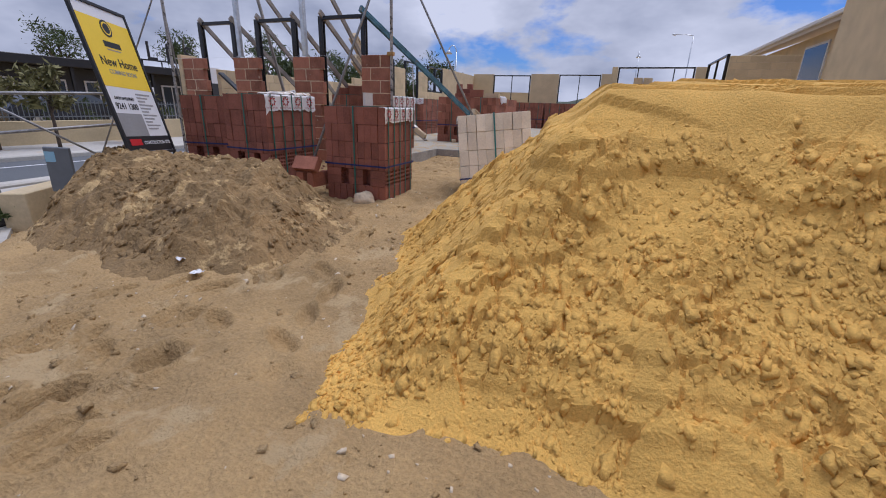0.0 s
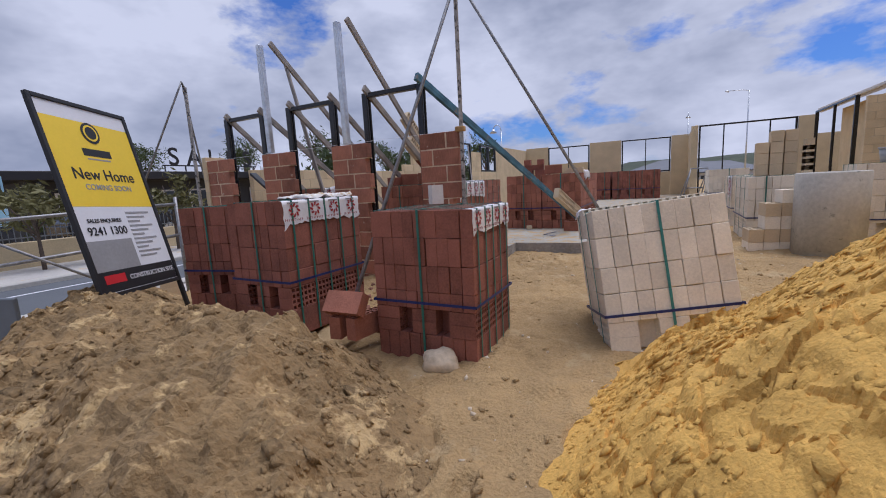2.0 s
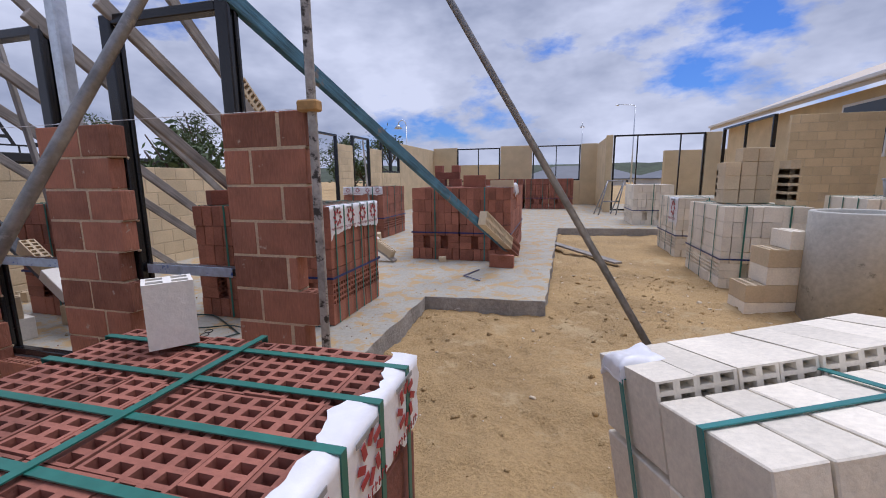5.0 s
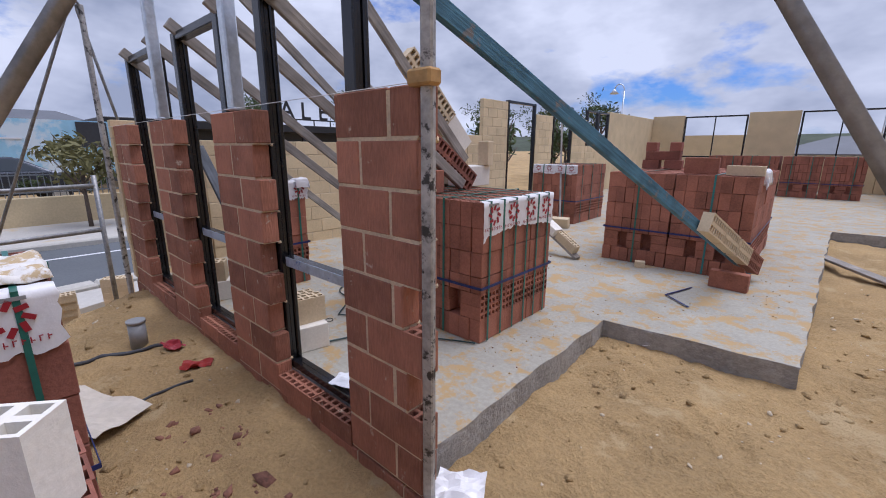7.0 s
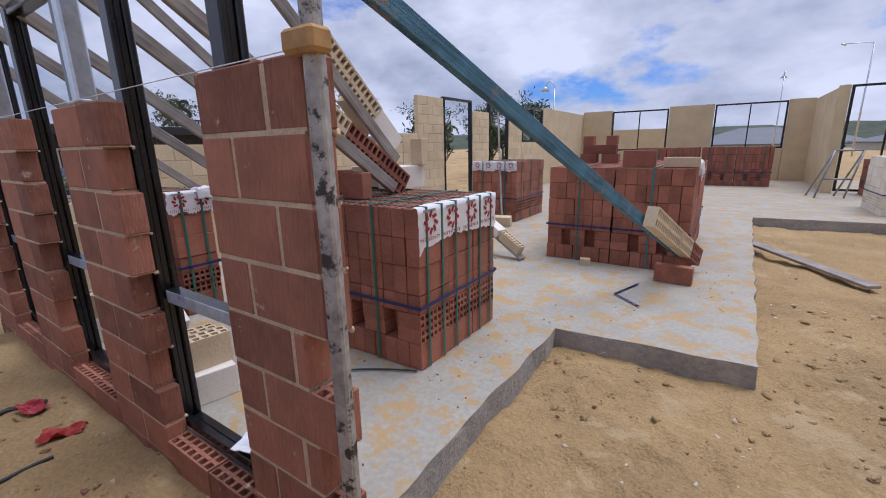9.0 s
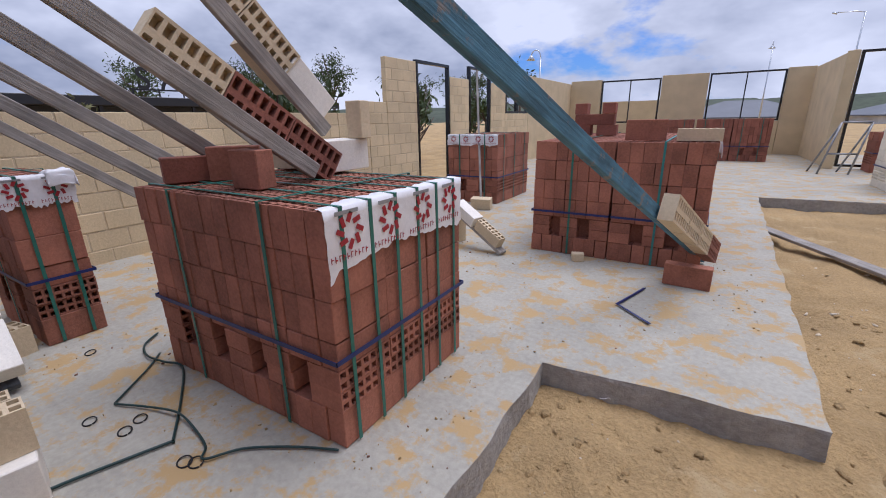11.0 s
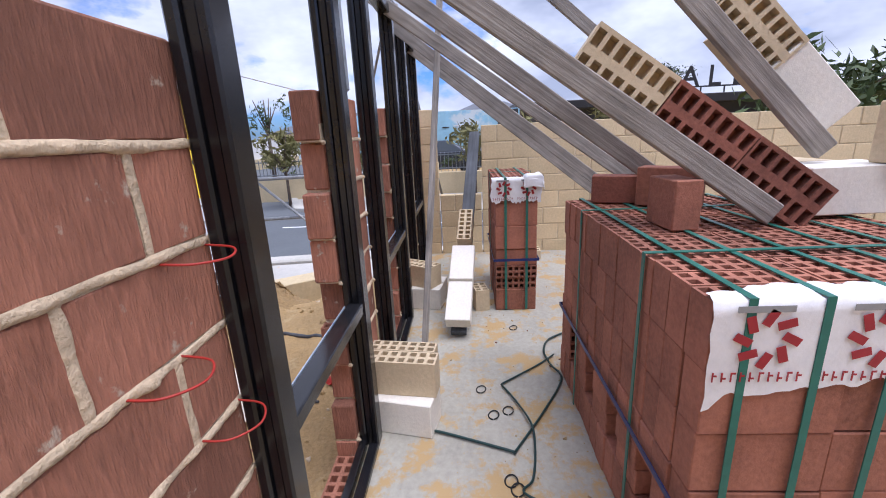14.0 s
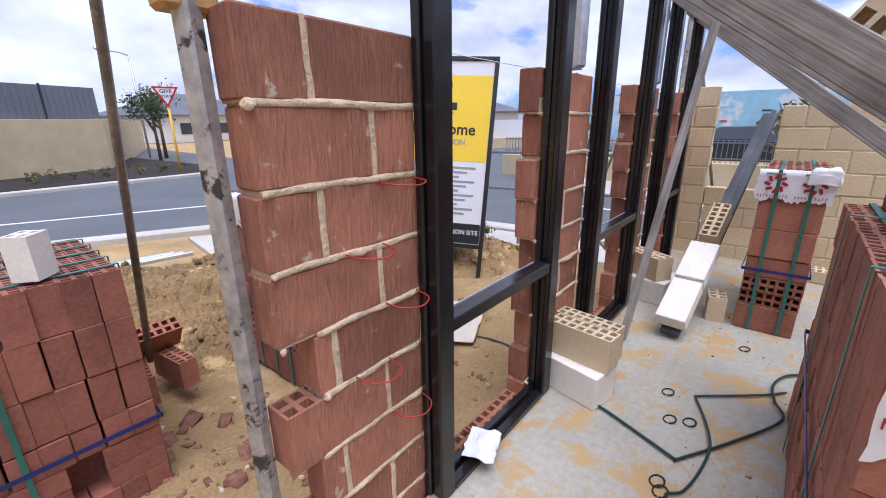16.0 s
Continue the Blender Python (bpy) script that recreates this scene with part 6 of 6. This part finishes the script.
def house(x, y, w, d, wall_h, roof_h, ang, wall_mat, roof_mat, label, z=-0.8, hip=True, windows=3):
    ob = thing("house", pose(x, y, z, 0, 0, ang), label, "house", "houses")
    part("wall", box((0, 0, 0), (w, d, wall_h)), wall_mat, ob)
    bm = bmesh.new()
    e = 0.5
    base = [bm.verts.new(p) for p in ((-e, -e, wall_h), (w + e, -e, wall_h), (w + e, d + e, wall_h), (-e, d + e, wall_h))]
    inset = min(w, d) / 2 if hip else 0
    long_x = w >= d
    r = ((inset, d / 2), (w - inset, d / 2)) if long_x else ((w / 2, inset), (w / 2, d - inset))
    top = [bm.verts.new((*p, wall_h + roof_h)) for p in r]
    if long_x:
        for f in ((base[0], base[1], top[1], top[0]), (base[1], base[2], top[1]), (base[2], base[3], top[0], top[1]), (base[3], base[0], top[0])):
            bm.faces.new(f)
    else:
        for f in ((base[0], base[1], top[0]), (base[1], base[2], top[1], top[0]), (base[2], base[3], top[1]), (base[3], base[0], top[0], top[1])):
            bm.faces.new(f)
    bm.faces.new(base[::-1])
    part("roof", bm, roof_mat, ob)
    bm = bmesh.new()
    for a, b in (((-e, -e), (w + e, -e)), ((w + e, -e), (w + e, d + e)), ((w + e, d + e), (-e, d + e)), ((-e, d + e), (-e, -e))):
        add_bar(bm, (*a, wall_h - 0.05), (*b, wall_h - 0.05), 0.1, 0.15)
    part("gutter", bm, roof_mat, ob)
    for k in range(windows):
        for fy, yy in ((-0.03, -0.06), (d + 0.03, d + 0.06)):
            cx = w * (k + 0.5) / windows
            lo, hi = sorted((fy, yy))
            win = part("window", box((cx - 0.8, lo, 0.9), (cx + 0.8, hi, 2.1)), CHARCOAL, ob, "dark window frame")
            part("pane", box((cx - 0.72, lo - 0.004, 0.98), (cx + 0.72, hi + 0.004, 2.02)), GLASS, win)
    return ob


house(-28, -68, 16, 11, 3.0, 2.6, 20, RENDER_WHITE, ROOF, "white rendered house with a dark grey hipped roof")
house(-12, -78, 15, 11, 3.0, 2.6, 10, CHARCOAL, ROOF, "dark house with a grey hipped roof")
house(-46, -70, 14, 11, 3.0, 2.6, 30, RENDER_WHITE, ROOF, "white rendered house with a grey hipped roof")
house(-42, -40, 15, 12, 2.8, 2.4, 40, RENDER_WHITE, ROOF, "white rendered house with a grey hipped roof")
house(-58, -26, 16, 12, 2.8, 2.4, 60, RENDER_WHITE, ROOF, "white rendered house with a grey hipped roof")
house(-58, -4, 16, 12, 3.0, 2.8, 85, RENDER_WHITE, ROOF, "pale house with a grey hipped roof")
house(8, -40, 16, 12, 3.8, 2.4, 20, RENDER_WHITE, ROOF, "pale house with a dark roof behind the fence")
house(20, -18, 14, 12, 3.0, 2.4, 10, LIMESTONE, ROOF, "cream brick house across the road", z=-0.6)
ww = thing("white_wall", Matrix(), "long white rendered boundary wall across the junction", "wall", kind="structure")
part("wall", box((0, 0, -0.8), (30, 0.25, 1.2), pose(-16, -22, 0, 0, 0, 155)), RENDER_WHITE, ww)
part("base", box((0, -0.3, -0.85), (30, -0.02, -0.1), pose(-16, -22, 0, 0, 0, 155)), LIMESTONE, ww)
tree(-9.3, -30, -0.7, 4.6, (1.3, 1.3, 1.1), "small staked street tree with thin foliage", 1)
tree(-8.2, -27.5, -0.7, 4.0, (1.1, 1.1, 1.0), "small staked street tree with thin foliage", 5)
tree(-15.5, -14.5, -0.8, 4.2, (0.8, 0.8, 1.0), "small staked street tree with thin foliage", 2, 600)
tree(-20.5, -9, -0.8, 4.6, (0.7, 0.7, 1.2), "thin young street tree by the road", 3, 300)
for k in range(16):
    shrub(-7 + 0.62 * k * (0.8 + 0.3 * rng.random()), -19.2 - 2.6 * rng.random(), -0.72, 0.22, 0.35, "small young grey-green plant in dark mulch", 50 + k, DRY_LEAF if k % 2 else LEAF, 90, 0.06)


def street_lamp(x, y, z, h, ang, label, goose=True):
    ob = thing("street_lamp", pose(x, y, z, 0, 0, ang), label, "street lamp", "street lamps")
    part("pole", rod((0, 0, 0), (0, 0, h), 0.07, 10, 0.05), GALV, ob)
    pts = [(0, 0, h - 0.05)] + [(0.35 - 0.35 * math.cos(a), 0, h + 0.5 * math.sin(a)) for a in np.linspace(0.2, 2.8, 9)]
    if not goose:
        pts = [(0, 0, h - 0.02), (0.5, 0, h + 0.1), (1.6, 0, h + 0.15)]
    tube_curve("arm", pts, 0.035, GALV, ob)
    e = pts[-1]
    part("head", rod((e[0], 0, e[2] - 0.3 if goose else e[2] - 0.06), (e[0] + (0 if goose else 0.3), 0, e[2] + 0.02), 0.3 if goose else 0.09, 16, 0.06), GALV, ob)


street_lamp(-10, 30, -0.8, 5.9, 180, "grey gooseneck street lamp behind the cream walls")
street_lamp(-8.7, -31, -0.8, 6.0, 20, "grey street lamp by the side street", False)
street_lamp(9, 46, -0.8, 9.0, 180, "tall grey street lamp beyond the walls", False)
street_lamp(4.5, 55, -0.8, 8.2, 90, "grey street lamp beyond the walls")

# across the road to the west
gwall = thing("garden_wall", Matrix(), "low cream limestone garden wall across the road", "wall", kind="structure")
part("wall", box((-14.3, -8, -0.9), (-14.0, 14, -0.06), None, 0.01), LIMESTONE, gwall)
gf = thing("picket_fence", Matrix(), "thin grey metal picket fence on a limestone wall", "fence")
for z in (0.05, 0.5):
    part("rail", box((-14.17, -8, z), (-14.13, 14, z + 0.035)), FENCE_GREY, gf)
me = mesh_of("slat", *(lambda b: ([tuple(v.co) for v in b.verts], [[v.index for v in f.verts] for f in b.faces]))((lambda b: (b.verts.index_update(), b)[1])(box((-0.01, -0.01, -0.05), (0.01, 0.01, 0.6)))), FENCE_GREY)
for y in np.arange(-7.9, 14, 0.13):
    piece("slat", me, gf, pose(-14.15, float(y), 0))
for k, (y, r) in enumerate(((-2.2, 0.7), (0.9, 0.8), (2.2, 0.6), (4.5, 0.8), (-5, 0.7))):
    tree(-12.6 - 0.3 * (k % 2), y, -0.8, 2.3, (r, r, 0.55), "small bushy tree with drooping yellow-green leaves", 20 + k, 700, DRY_LEAF, 0.13)
for k in range(12):
    shrub(-14.9, -6 + 1.5 * k, -0.1, 0.4, 0.6, "low green shrub behind the picket fence", 70 + k, LEAF, 160, 0.08)


def car(m, label):
    ob = thing("car", m, label, "car", "parked cars")
    prof = [(-2.15, 0.35), (-2.2, 0.75), (-1.95, 0.98), (-1.35, 1.05), (-0.75, 1.45), (0.55, 1.47), (1.25, 1.05), (2.0, 0.88), (2.2, 0.62), (2.15, 0.35)]
    bm = bmesh.new()
    sides = []
    for s in (-1, 1):
        sides.append([bm.verts.new((x, s * (0.86 if z < 1.1 else 0.66), z)) for x, z in prof])
    bm.faces.new(sides[0])
    bm.faces.new(sides[1][::-1])
    n = len(prof)
    for k in range(n):
        bm.faces.new((sides[0][k], sides[1][k], sides[1][(k + 1) % n], sides[0][(k + 1) % n]))
    bmesh.ops.recalc_face_normals(bm, faces=bm.faces)
    bmesh.ops.bevel(bm, geom=list(bm.edges), offset=0.06, segments=2, affect="EDGES")
    part("body", bm, CAR_PAINT, ob)
    for s in (-1, 1):
        bm = bmesh.new()
        p = [(-1.15, 1.07), (-0.7, 1.4), (0.5, 1.42), (1.0, 1.07)]
        f = [bm.verts.new((x, s * (0.885 - 0.19 * (z - 1.05) / 0.4), z)) for x, z in p]
        bm.faces.new(f)
        part("side_window", bm, GLASS, ob, "dark glass")
        for x in (-1.35, 1.35):
            w = part("wheel", rod((x, s * 0.68, 0.32), (x, s * 0.88, 0.32), 0.32, 24), RUBBER, ob)
            part("rim", rod((x, s * 0.87, 0.32), (x, s * 0.9, 0.32), 0.2, 16), GALV, w)


car(pose(-17.5, -0.6, -0.55, 0, 0, 95), "dark grey parked car behind the picket fence")
car(pose(-17.8, 5.2, -0.55, 0, 0, 92), "dark grey parked car behind the picket fence")
bb = thing("billboard", Matrix(), "long pale blue printed map billboard", "billboard")
part("panel", box((-24.1, -9, 0.1), (-24.0, 3.7, 2.35)), BILL_BLUE, bb)
part("corner_panel", box((-23.995, 2.5, 1.2), (-23.96, 3.6, 2.3)), CHARCOAL, bb, "navy corner panel")
for k in range(14):
    y, z = -8 + 0.8 * k + 0.3 * rng.random(), 0.5 + 1.4 * rng.random()
    part("print", box((-23.995, y, z), (-23.97, y + 0.25 + 0.5 * rng.random(), z + 0.06)), SIGN_WHITE if k % 3 else CHARCOAL, bb)
for k in range(4):
    y = -3.2 + 0.35 * k
    part("print", box((-23.995, y, 0.9 + 0.1 * (k % 2)), (-23.97, y + 0.28, 1.06)), SIGN_RED if k % 2 else SIGN_WHITE, bb)
for y in (-8.5, -4.5, -0.5, 3.3):
    part("post", box((-24.3, y, -0.8), (-24.11, y + 0.15, 2.2)), CHARCOAL, bb)

so = thing("sales_office", pose(4.4, -3.0, -0.75), "low dark sales office with a flat black roof", "building")
part("wall", box((-38, 8, -0.8), (-30, 27, 2.9)), CHARCOAL, so)
part("roof", box((-39, 6.5, 2.9), (-28.6, 28, 3.35), None, 0.03), SIGN_BLACK, so)
for y in np.arange(9, 26, 2.3):
    y = float(y)
    win = part("window", box((-29.99, y, -0.2), (-29.93, y + 1.4, 2.3)), RENDER_WHITE, so, "white-framed window")
    part("pane", box((-29.95, y + 0.1, -0.1), (-29.9, y + 0.65, 2.2)), GLASS, win)
    part("pane", box((-29.95, y + 0.75, -0.1), (-29.9, y + 1.3, 2.2)), GLASS, win)
for k in range(5):
    part("column", box((-28.9, 8 + 4.4 * k, -0.8), (-28.75, 8.15 + 4.4 * k, 2.9)), SIGN_BLACK, so)
ss = thing("roof_letters", pose(-24.7, 14.3, 2.6, 0, 0, 90), "black marquee letters standing on the office roof", "sign letters")
for k, ch in enumerate("SALES"):
    words(ch, 1.5, pose(-2.58 + 1.29 * k, 0, 0.42, 90, 0, 0), SIGN_BLACK, ss, "letter")
part("rail", box((-3.3, -0.03, 0.34), (3.3, 0.03, 0.42)), SIGN_BLACK, ss)
for k in range(6):
    part("leg", box((-3.2 + 1.25 * k, -0.03, -0.05), (-3.14 + 1.25 * k, 0.03, 0.34)), SIGN_BLACK, ss)
flag = thing("banner", pose(-23, 16.6, -0.8), "white and navy feather banner by the office", "banner")
part("cloth", box((0, 0, 0.6), (0.03, 1.1, 3.6)), SIGN_WHITE, flag)
part("panel", box((0.031, 0.1, 1.6), (0.036, 1.0, 2.6)), CHARCOAL, flag)
part("pole", rod((0, 0, 0), (0, 0, 3.7), 0.02, 8), STEEL, flag)
for k, (x, y, h) in enumerate(((-36, 36, 9), (-30, 42, 8), (-24, 46, 7.5), (-42, 30, 8.5), (-17, 44, 7), (-48, 22, 8))):
    tree(x, y, -0.8, h, (2.2, 2.2, 1.7), "tall thin gum tree beyond the walls", 30 + k, 1500, LEAF, 0.2)
for k in range(9):
    tree(-7 - 1.3 * (k % 3), 6 + 1.6 * k, -0.8, 3.2, (0.9, 0.9, 0.8), "green garden tree beyond the cream wall", 40 + k, 500, LEAF, 0.14)

# neighbour's house on the east side, and far houses to the north
nb = thing("neighbour_house", Matrix(), "cream brick house with a low pitched roof and fascia", "house")
brick_run(nb, "x", 8.4, 5.75, 7.3, -0.1, 14, WALL_CREAM, MORTAR, out=-1)
part("wall", box((8.3, 6.41, -0.2), (8.55, 19.0, 3.1), None, 0.005), WALL_CREAM, nb)
part("wall", box((7.2, -7.0, -0.2), (7.45, 6.4, 4.6), None, 0.005), WALL_CREAM, nb)
part("wall", box((7.46, 6.2, -0.2), (15, 6.4, 4.6), None, 0.005), WALL_CREAM, nb)
bm = bmesh.new()
rp = [(7.72, 19.4, 3.2), (7.76, 6.4, 3.2), (13, 6.4, 5.2), (13, 19.4, 5.2)]
top = [bm.verts.new(p) for p in rp]
low = [bm.verts.new((p[0], p[1], p[2] - 0.16)) for p in rp]
bm.faces.new(top)
bm.faces.new(low[::-1])
for k in range(len(rp)):
    bm.faces.new((top[k], low[k], low[(k + 1) % 4], top[(k + 1) % 4]))
part("roof", bm, EAVE, nb, "cream fascia and roof edge")
part("gutter", bar((7.68, 19.4, 3.19), (7.7, 6.4, 3.19), 0.09, 0.11, 0, 0.02), RENDER_WHITE, nb, "pale gutter")
for y0, y1, z0, z1 in ((9.9, 11.6, 1.5, 2.85), (7.6, 8.7, 1.7, 2.85)):
    xx = 8.26
    win = part("window", box((xx, y0, z0), (xx + 0.05, y1, z1)), RENDER_WHITE, nb, "white window frame")
    part("pane", box((xx - 0.004, y0 + 0.07, z0 + 0.07), (xx + 0.054, y1 - 0.07, z1 - 0.07)), GLASS, win)
opening_frame("window_8", (5.9, 9.3, 0), False, 2.9, 0.3, 2.45, (0.5,), "black steel frame standing at the slab's east side")
far_wall = thing("stone_block_wall", Matrix(), "far cream stone block wall beyond the openings", "wall", kind="structure")
part("wall", box((7.5, 26, -0.8), (13, 26.4, 2.6)), LIMESTONE, far_wall)
part("wall", box((-12, 34, -0.8), (-2, 34.4, 2.2)), LIMESTONE, far_wall)
for k, (x, y, a) in enumerate(((-4, 62, 0), (16, 66, 8), (38, 60, -10), (-26, 64, 12), (28, 90, 0), (4, 92, 0))):
    house(x, y, 15, 11, 2.6, 2.0, a, RENDER_WHITE, ROOF, "white rendered house with a low grey roof far off", z=-1.8, windows=2)
hills = grid_mesh("backdrop", np.linspace(-420, 420, 60), np.linspace(180, 420, 12), lambda x, y: -6 + 26 * fbm(x / 90, y / 120, 7, 3) * smooth(180, 300, y), HILL)
tagged(new("backdrop", hills), "low scrubby hills on the horizon", "hills", kind="structure")
